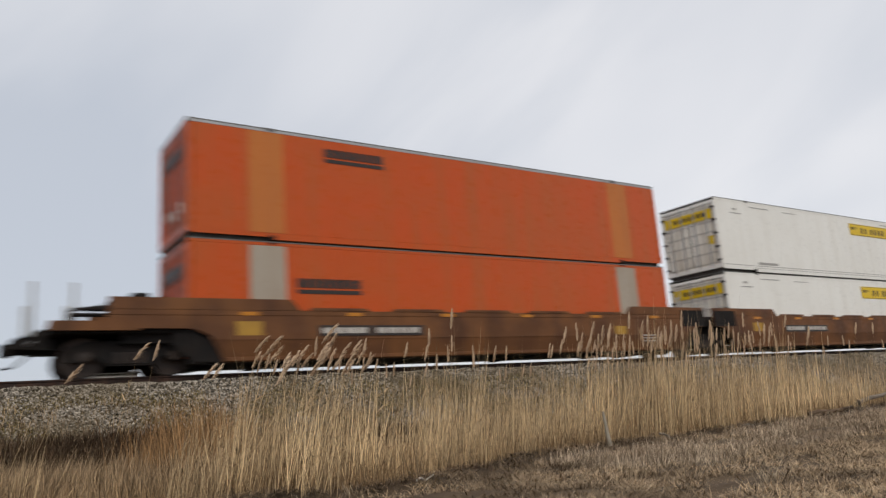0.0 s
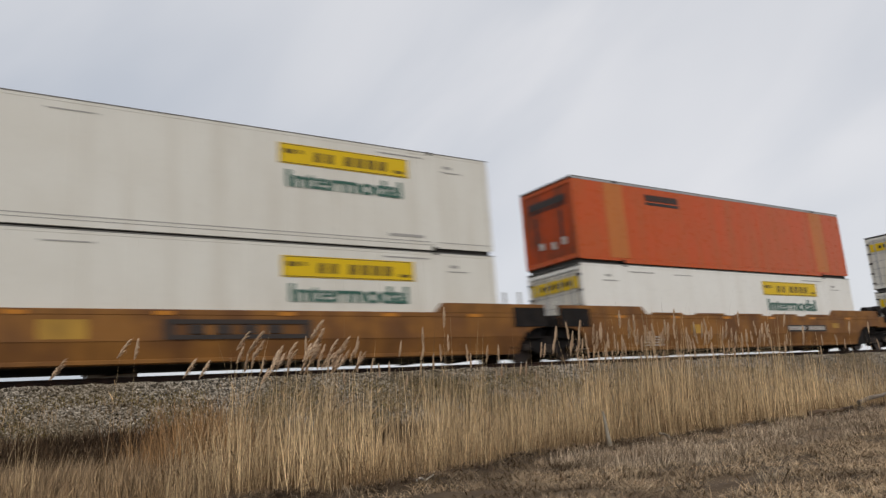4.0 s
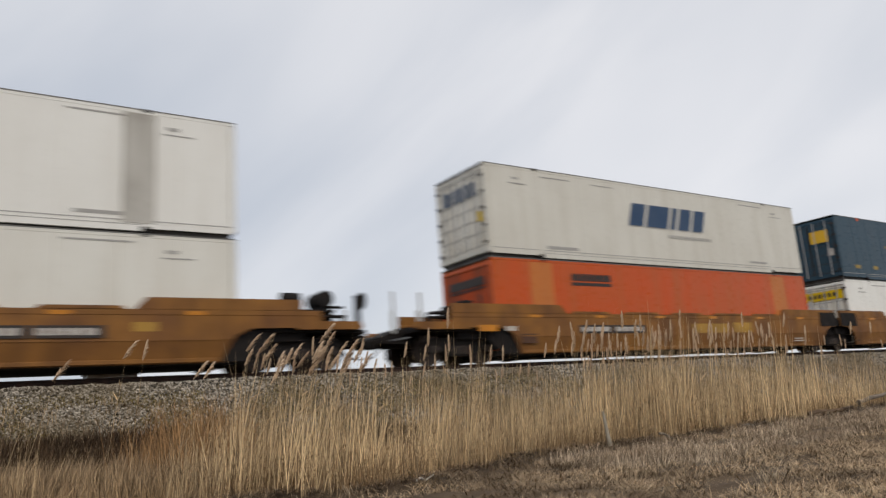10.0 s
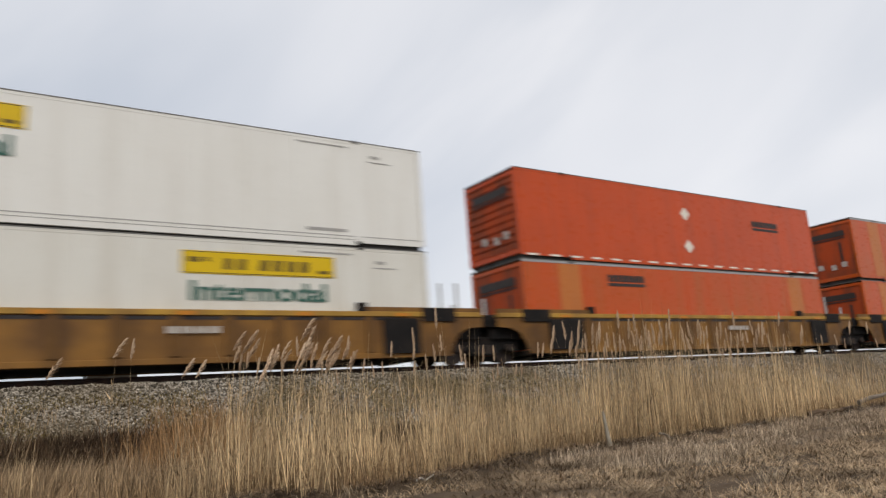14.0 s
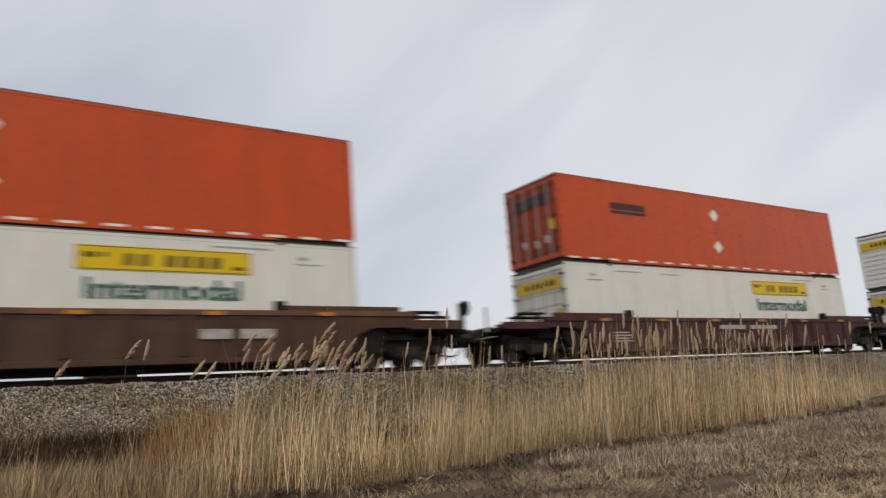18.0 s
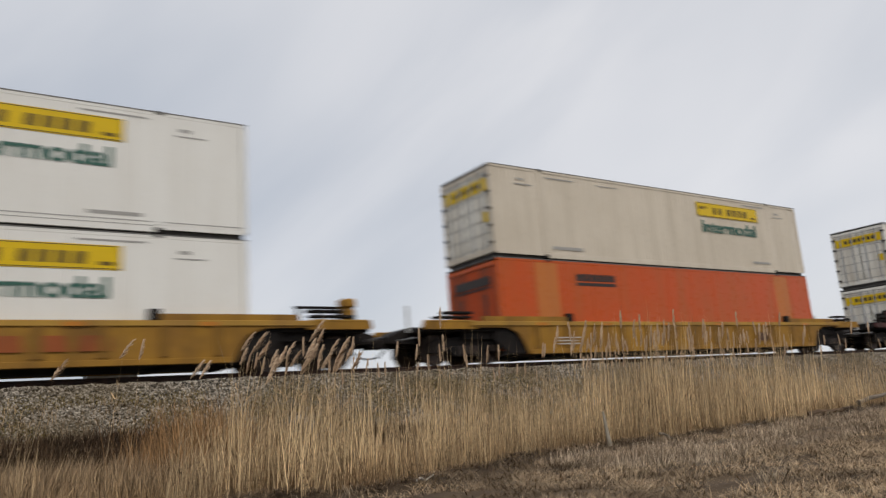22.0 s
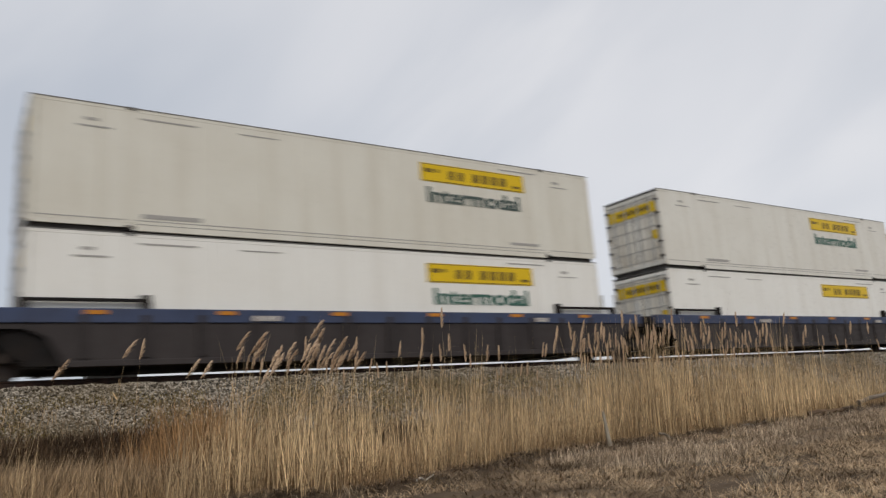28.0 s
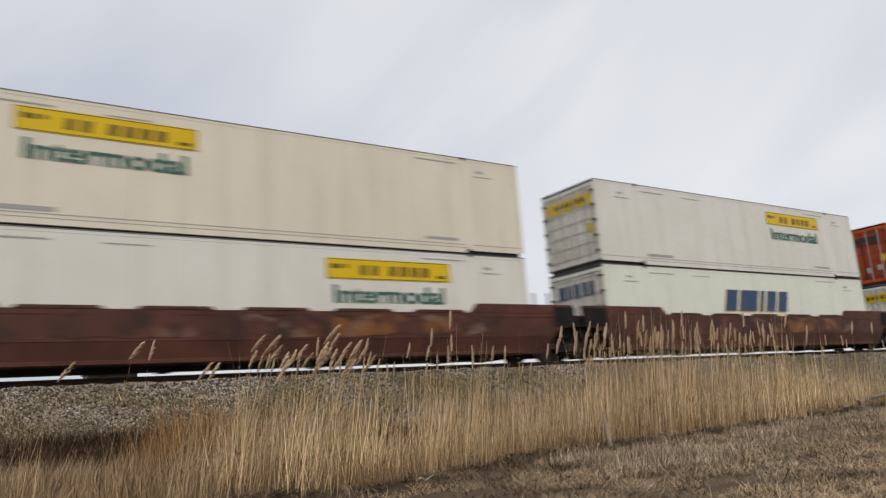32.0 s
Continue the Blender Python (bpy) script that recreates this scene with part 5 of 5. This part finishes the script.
# ---- reeds and dead grass ----
def blade(verts, faces, base, tip, wide, bow, segs=3):
    """A thin bowed leaf or stem ribbon folded along its middle, so that it has depth."""
    base, tip = Vector(base), Vector(tip)
    along = tip - base
    side = Vector((along.y, -along.x, 0)) if abs(along.x) + abs(along.y) > 1e-4 else Vector((1, 0, 0))
    ang = (verts[-1][0] * 91.7 % 6.28) if verts else 0.3
    side = Vector((math.cos(ang), math.sin(ang), 0)) * wide
    fold = Vector((-side.y, side.x, 0)) * 0.6
    k = len(verts)
    for i in range(segs):
        f = i / segs
        p = base + along * f + Vector(bow) * math.sin(f * math.pi * 0.5) * f
        w = 1 - 0.55 * f
        verts.extend(((p - side * w)[:], (p + fold * w)[:], (p + side * w)[:]))
    verts.append((tip + Vector(bow))[:])
    for i in range(segs - 1):
        a, b = k + i * 3, k + i * 3 + 3
        faces.extend(((a, a + 1, b + 1, b), (a + 1, a + 2, b + 2, b + 1), (a + 2, a, b, b + 2)))
    a, e = k + (segs - 1) * 3, k + segs * 3
    faces.extend(((a, a + 1, e), (a + 1, a + 2, e), (a + 2, a, e)))


def add_leaves(rng, leaf, b, t, bow, count, long):
    for _ in range(count):
        f = rng.uniform(0.15, 0.8)
        p = b.lerp(t, f) + bow * f * f
        d, n = rng.random() * 6.3, rng.uniform(0.6, 1.2) * long
        blade(*leaf, p, p + Vector((math.cos(d) * n * 0.4 + 0.05, math.sin(d) * n * 0.4, n * rng.uniform(0.3, 0.9))), 0.0055, (0.04, 0, -n * 0.25), 2)


def clump_meshes(seed, stalks, tall):
    """Stems and leaves of one dense clump."""
    rng = random.Random(seed)
    stem, leaf = ([], []), ([], [])
    for i in range(stalks):
        a, r = rng.random() * 6.3, 0.38 * math.sqrt(rng.random())
        b = Vector((r * math.cos(a), r * math.sin(a), -0.06))
        h = tall * min(1.45, rng.lognormvariate(-0.3, 0.33))
        t = b + Vector((h * (0.03 + rng.gauss(0, 0.085 if rng.random() < 0.84 else 0.22)), rng.gauss(0, 0.06) * h, h))
        bow = Vector((h * rng.uniform(-0.01, 0.05), 0, 0))
        blade(*stem, b, t, 0.0036 * rng.uniform(0.6, 1.45), bow, 3)
        add_leaves(rng, leaf, b, t, bow, rng.choice((0, 1, 2, 2)), 0.32)
    return stem, leaf


def reed_meshes(seed, slender):
    """A single tall reed with its plume; one metre and a half tall before scaling."""
    rng = random.Random(seed)
    stem, leaf, plume = ([], []), ([], []), ([], [])
    lean = rng.gauss(0.04, 0.03) if slender else rng.uniform(0.08, 0.22)
    b, t = Vector((0, 0, -0.05)), Vector((lean, rng.gauss(0, 0.03), 1.42))
    bow = Vector((rng.uniform(0.0, 0.04) if slender else rng.uniform(0.06, 0.16), 0, 0))
    blade(*stem, b, t, 0.0036, bow, 5)
    add_leaves(rng, leaf, b, t, bow, 3, 0.28)
    top, size = t + bow, (rng.uniform(0.17, 0.26) if slender else rng.uniform(0.19, 0.28))
    droop = Vector((rng.uniform(-0.05, 0.25) if slender else rng.uniform(0.3, 0.7), rng.uniform(-0.15, 0.15), 1.0)).normalized()
    for j in range(72):                   # many fine drooping branchlets, widest a third of the way up
        f = j / 71
        p = top + droop * (size * (f * 0.95 - 0.3))
        w = (0.10 if slender else 0.16) * math.sin(min(1, 0.25 + f * 0.8) * math.pi * 0.92) + 0.02
        d = rng.random() * 6.3
        q = p + droop * size * 0.3 + Vector((math.cos(d), math.sin(d), rng.uniform(-0.5, 0.3))) * size * w
        blade(*plume, p, q, 0.0055 if slender else 0.0072, (0.014, 0, -0.016), 2)
    return stem, leaf, plume


def mesh_set(names, datas, mats):
    out = []
    for nm, data, mat in zip(names, datas, mats):
        me = bpy.data.meshes.new(nm)
        me.from_pydata(data[0], [], data[1])
        me.materials.append(mat)
        out.append((nm, me))
    return out


CLUMPS = [mesh_set(("stalk_mass", "leaf_mass"), clump_meshes(40 + i, n, tall), (REED, LEAF)) for i, (n, tall) in enumerate(((66, 1.32), (78, 1.22), (60, 1.4), (74, 1.14), (54, 1.06), (70, 1.26)))]
SINGLES = [mesh_set(("stem", "leaf", "plume"), reed_meshes(70 + i, i < 6), (REED, LEAF, PLUME)) for i in range(10)]
REEDS = []
rng = random.Random(21)


def plant(name, label, meshes, x, y, size, turn, stuff=False):
    ob = thing(name, label, "reeds" if stuff else "reed", "reed bed" if stuff else "tall reeds")
    for nm, me in meshes:
        p = tagged(new(nm, me), kind="stuff" if stuff or nm == "leaf" else "")
        p.parent, p.scale, p.rotation_euler = ob, (size, size, size), (0, 0, turn)
    REEDS.append((ob, x, y, ground_z(x, y), rng.random(), 1.0 if stuff else 1.25))


def reed_size(a):
    """How tall the reeds stand along the bed, by the bearing from the eye."""
    for limit, size in ((9, 0.6), (17, 0.72), (29, 0.98), (44, 0.92), (60, 1.16)):
        if a < limit:
            return size
    return 1.0


for off, step in ((0.2, 0.40), (0.55, 0.42), (1.0, 0.46), (1.6, 0.54), (2.4, 0.72)):
    x = 0.1
    while x < 34 and x < (edge_y(x) + off) * 2.5:
        px = x + rng.uniform(-0.15, 0.15)
        py = edge_y(px) + off + rng.uniform(-0.18, 0.2)
        a = math.degrees(math.atan2(px, py))
        hollow = noise.noise((px * 0.55, py * 0.9, 3.3))
        thin = 0.8 if 24 < a < 32 else (0.82 if a < 9 else 0.72 if a < 17 else 0.3 if a < 19 else 0.12 if 32 < a < 47 else 0.24 if a > 32 else 0.1)
        if rng.random() < thin or (a > 17 and hollow < -0.24):
            x += step
            continue
        plant("reed_clump", "dense clump of dry golden reeds beside the track", CLUMPS[rng.randrange(6)], px, py, reed_size(a) * rng.uniform(0.66, 1.1) * (1 + 0.25 * min(0, hollow)) * (0.7 + 0.3 * py / 8.2),
              rng.uniform(-0.5, 0.5), True)
        x += step * (1.0 if x < 12 else 1.6)

# tall reeds by bearing (degrees) and height of the plume over the eye
TALL_REEDS = [(5.6, 0.70), (11.0, 0.98), (12.6, 0.86), (15.2, 0.66), (16.2, 0.7), (18.2, 0.88), (19.0, 0.97), (20.3, 0.8), (21.4, 0.82), (22.6, 0.9), (23.4, 0.84), (24.2, 0.86), (25.1, 0.77), (26.4, 0.73), (28.0, 0.68)]
a = 19.0
while a < 65:
    TALL_REEDS.append((a + rng.uniform(-0.3, 0.3), max(0.45, reed_size(a) * 0.84 + rng.gauss(0, 0.17) - 0.03)))
    a += 0.22 if 44 < a < 59 else (0.45 if 19 < a < 27 else 0.6)
TALL_REEDS += [(rng.uniform(21.2, 25.6), rng.uniform(0.66, 0.92)) for _ in range(14)] + [(rng.uniform(44, 58), rng.uniform(0.55, 1.0)) for _ in range(34)]
for bearing, up in TALL_REEDS:
    y = rng.uniform(7.5, 9.0)
    size = (0.75 + up * (0.5 + y / 16.4)) / 1.6
    x = y * math.tan(radians(bearing)) - 0.25 * size
    plant("reed", "single tall dry reed with a feathery drooping plume", SINGLES[rng.randrange(6) if bearing > 27 or rng.random() < 0.25 else rng.randrange(6, 10)], x, y, size, rng.uniform(-0.45, 0.45))


def tuft_shape(low, high, wide, flat):
    def shape(r):
        verts, faces = [], []
        h, d = r.uniform(low, high), r.random() * 6.3
        out = h * r.uniform(flat * 0.5, flat)
        blade(verts, faces, (0, 0, -0.02), (math.cos(d) * out, math.sin(d) * out, h * (1 - 0.4 * min(1, flat))), wide * r.uniform(0.7, 1.3), (math.cos(d) * out * 0.4, math.sin(d) * out * 0.4, -h * 0.15), 2)
        a = r.random() * 6.3
        ca, sa = math.cos(a), math.sin(a)
        return [(ca * p - sa * q, sa * p + ca * q, z) for p, q, z in verts], faces
    return shape


def verge_place(r):
    while True:
        y = 1.8 + 6.2 * r.random()
        x = 0.3 + (y * 2.5) * r.random()
        n = 0.9 * noise.noise((x * 0.55, y * 1.2, 9.0)) + 0.7 * noise.noise((x * 2.2, y * 4.2, 5.0))
        if y < edge_y(x) + 0.2 and n > r.uniform(-0.35, 0.45):
            return x, y, ground_z(x, y)


def ditch_place(r):
    y = 10.2 + 5.2 * r.random() ** 1.6
    x = -0.5 + (y * 2.4) * r.random() ** (1.5 if y > 12 else 1.0)
    return x, y, max(ground_z(x, y), ballast_z(x, y))


def bed_place(r):
    x = 0.3 + 22 * r.random() ** 1.2
    y = edge_y(x) + 0.1 + 3.4 * r.random()
    return x, y, ground_z(x, y)


def thin_shape(low, high, wide, rise):
    """One narrow bent blade; rise is how upright it stands."""
    def shape(r):
        n, d, w = r.uniform(low, high), r.random() * 6.3, wide * r.uniform(0.6, 1.3)
        up = n * r.uniform(0.0, rise)
        ca, sa = math.cos(d) * n, math.sin(d) * n
        px, py = -math.sin(d) * w, math.cos(d) * w
        k = 1 - 0.6 * min(1.0, rise)
        mx, my, mz = ca * 0.5 * k, sa * 0.5 * k, up * 0.72 + 0.008
        return [(px, py, 0), (-px, -py, 0), (mx + px * 0.7, my + py * 0.7, mz), (mx - px * 0.7, my - py * 0.7, mz), (ca * k + 0.02, sa * k, up + 0.004)], ((0, 1, 3, 2), (2, 3, 4))
    return shape


def edge_place(r):
    """The bristly tufts on the verge before the reeds."""
    q = random.Random(r.randrange(190) * 11 + 3)
    x = 5.6 + 13 * q.random() ** 1.1
    y = edge_y(x) - 0.4 - 1.9 * q.random()
    d = q.uniform(0.06, 0.22)
    x, y = x + r.gauss(0, d), y + r.gauss(0, d * 0.6)
    return x, y, ground_z(x, y) - 0.01


def fore_place(r):
    """Russet growth among the reeds, seen against the bank."""
    y = 8.0 + 2.2 * r.random()
    x = y * math.tan(radians(15.5 + r.gauss(0, 2.0)))
    return x, y, ground_z(x, y)


def fuzz_place(r):
    """The fine dead grass that fills the bed where few reeds stand."""
    y = 7.0 + 3.6 * r.random()
    x = y * math.tan(radians(1.0 + 22.5 * r.random()))
    return x, y, ground_z(x, y)


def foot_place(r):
    """Weeds in the hollow below the ballast; their dark colour also paints its shade."""
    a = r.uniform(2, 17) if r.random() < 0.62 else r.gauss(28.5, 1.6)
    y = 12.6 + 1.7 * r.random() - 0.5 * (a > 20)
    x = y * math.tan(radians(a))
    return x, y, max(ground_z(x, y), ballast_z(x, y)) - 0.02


def moss_place(r):
    while True:
        x, y = -0.5 + 26 * r.random() ** 1.4, TRACK_Y - 2.1 - 2.4 * r.random() ** 0.8
        if noise.noise((x * 0.7, y * 1.3, 6.0)) > -0.15:
            return x, y, ballast_z(x, y) + 0.02


def field_place(r):
    """The rest of the field round the standpoint."""
    while True:
        x, y = r.uniform(-14, 26), r.uniform(-12, 7.0)
        if y < 1.7 or x < 0.3:
            return x, y, ground_z(x, y)


def litter_place(r):
    """Broken stems along the line where reeds and verge meet."""
    x = 0.8 + 17 * r.random()
    y = edge_y(x) - 0.05 + r.gauss(0, 0.14)
    return x, y, ground_z(x, y) + 0.01


def sprig_place(r):
    """A few bleached upright sprigs on the verge."""
    x, y = ((5.15, 3.45), (5.3, 3.55), (4.85, 3.25), (6.05, 6.4), (6.2, 6.55), (8.1, 5.05), (3.1, 6.35), (7.0, 4.6), (9.4, 5.6))[r.randrange(9)]
    x, y = x + r.gauss(0, 0.05), y + r.gauss(0, 0.05)
    return x, y, ground_z(x, y)


scatter("field_grass", 45000, field_place, thin_shape(0.06, 0.26, 0.004, 0.25), STRAW, "short matted dead grass round the standpoint", "grass", seed=18)
scatter("verge_grass", 150000, verge_place, thin_shape(0.05, 0.24, 0.0024, 0.4), STRAW, "short matted dead grass on the verge", "grass", seed=8)
scatter("rim_grass", 30000, edge_place, thin_shape(0.07, 0.26, 0.0024, 0.85), GREY_GRASS, "bristly grey-brown dead grass along the reeds", "grass", seed=13)
scatter("broken_stems", 4200, litter_place, thin_shape(0.12, 0.5, 0.005, 0.2), DARK_WEED, "dark broken stems along the edge of the reeds", "litter", seed=19)
scatter("loose_straw", 7000, verge_place, thin_shape(0.06, 0.3, 0.0024, 0.3), SNAPPED, "loose pale straws lying on the matted grass", "straw", seed=17)
scatter("pale_grass", 160, sprig_place, tuft_shape(0.08, 0.2, 0.003, 0.5), SNAPPED, "bleached upright sprigs on the verge", "grass", seed=12)
scatter("bank_leaves", 7000, fore_place, thin_shape(0.25, 0.9, 0.0036, 1.4), RUSSET, "russet dead leaves standing among the reeds", "grass", seed=14)
scatter("fine_grass", 42000, fuzz_place, thin_shape(0.15, 0.44, 0.003, 1.35), WEED, "fine grey-brown dead grass filling the bed", "grass", seed=20)
scatter("bank_moss", 90000, moss_place, thin_shape(0.02, 0.08, 0.006, 0.6), MOSS, "olive moss and weed between the ballast stones", "moss", seed=15)
scatter("hollow_weeds", 40000, foot_place, thin_shape(0.16, 0.45, 0.006, 0.9), DARK_WEED, "withered weeds in the hollow below the bank, darkened for its shade", "weeds", seed=16)
scatter("reed_litter", 72000, bed_place, thin_shape(0.12, 0.45, 0.0036, 1.1), LEAF, "tangled dead leaves at the foot of the reeds", "grass", seed=9)
scatter("ditch_weeds", 40000, ditch_place, thin_shape(0.12, 0.42, 0.0045, 0.9), WEED, "withered brown weeds along the foot of the bank", "weeds", seed=10)


# ---- small things on the verge ----
def stick(name, p, q, r, mat, label):
    ob = thing(name, label, "stick")
    ob.location = p
    d = Vector(q) - Vector(p)
    bm = bmesh.new()
    last = Vector((0, 0, 0))
    for i in range(1, 5):
        nxt = d * (i / 4) + Vector((0, 0, 0.02 * math.sin(i * 2.1)))
        rod(bm, last, nxt, r * (1.1 - i * 0.12), 7, r * (1.0 - i * 0.14))
        last = nxt
    part("wood", bm, mat, ob)
    return ob


stick("bleached_stick", (3.84, 6.36, 0.06), (3.95, 6.22, 0.09), 0.009, CHALK, "short bleached stick lying in dead grass")
stick("fallen_log", (13.2, 7.9, 0.09), (15.05, 8.05, 0.12), 0.075, DARK_WEED, "dark fallen log lying along the verge")
stick("fallen_log", (15.6, 8.2, 0.2), (18.0, 8.4, 0.42), 0.05, TWIG, "grey fallen log lying along the verge")
stick("broken_branch", (10.7, 7.55, 0.06), (11.6, 7.7, 0.08), 0.035, TWIG, "thin dark branch on the matted grass")
stick("broken_branch", (8.5, 7.35, 0.14), (8.85, 7.25, 0.02), 0.018, TWIG, "thin dark branch on the matted grass")
stick("broken_branch", (7.3, 7.2, 0.05), (8.8, 7.25, 0.05), 0.016, DARK_WEED, "thin dark branch on the matted grass")
stick("marker_stake", (7.42, 7.25, -0.05), (7.36, 7.27, 0.5), 0.036, STAKE, "weathered grey wooden stake among the reeds")


# ---- everything that moves ----
# how far the train is ahead of or behind its even pace (s, m)
PACE = ((0.0, 0.64), (0.5, 0.66), (1.0, 0.77), (1.5, -0.45), (2.0, -0.30), (3.0, -0.30), (3.5, -0.24), (4.5, -0.10), (5.5, 0.07), (6.0, 0.13), (7.0, 0.12), (8.0, 0.16), (9.0, 0.23), (10.0, 0.09), (11.0, -0.03),
        (12.0, 0.0), (13.0, -0.12), (14.0, -0.33), (14.5, -0.29), (16.5, 0.07), (17.0, 0.09), (18.0, 0.05), (19.0, 0.03), (20.0, 0.05), (21.0, -0.04), (22.0, -0.20), (23.0, -0.29), (24.0, -0.30),
        (25.0, -0.26), (26.2, -0.12), (27.5, 0.08), (28.0, 0.09), (29.0, -0.02), (30.0, -0.31), (31.0, -0.18), (32.0, -0.44))
# the wind: how far the tallest reeds lean over, in hundredths of the mean sway
GUST = ((0, 20), (1, 25), (2, 20), (3, 10), (4, -10), (5.5, -30), (6, -10), (7, -35), (8, 25), (9, -35), (10, 5), (11, 0), (12, -20), (13, -17), (14, -25), (15.5, -10), (17, 5), (18, 5), (19, 15), (20, -28),
        (21, -10), (22, -10), (23, 30), (24, 25), (25, 25), (26.2, 0), (27.5, -20), (28, -8), (29, 40), (30, 5), (31, 13), (32, 15))


def motions():
    for ob, along, z in MOVING:
        walk(ob, [(t, pose(along + SPEED * t + d, TRACK_Y, z)) for t, d in PACE])
    for ob, x, y, z, r, give in REEDS:
        rows = []
        for i, (t, g) in enumerate(GUST):
            wave = 0.7 * math.sin(t * 2.3 + x * 0.9) + 0.5 * math.sin(t * 3.7 + y * 2 + r * 6)
            rows.append((t, pose(x, y, z, 0.5 * wave, 2.0 + give * (g * 0.15 + wave * 1.1), 0)))
        walk(ob, rows)


motions()
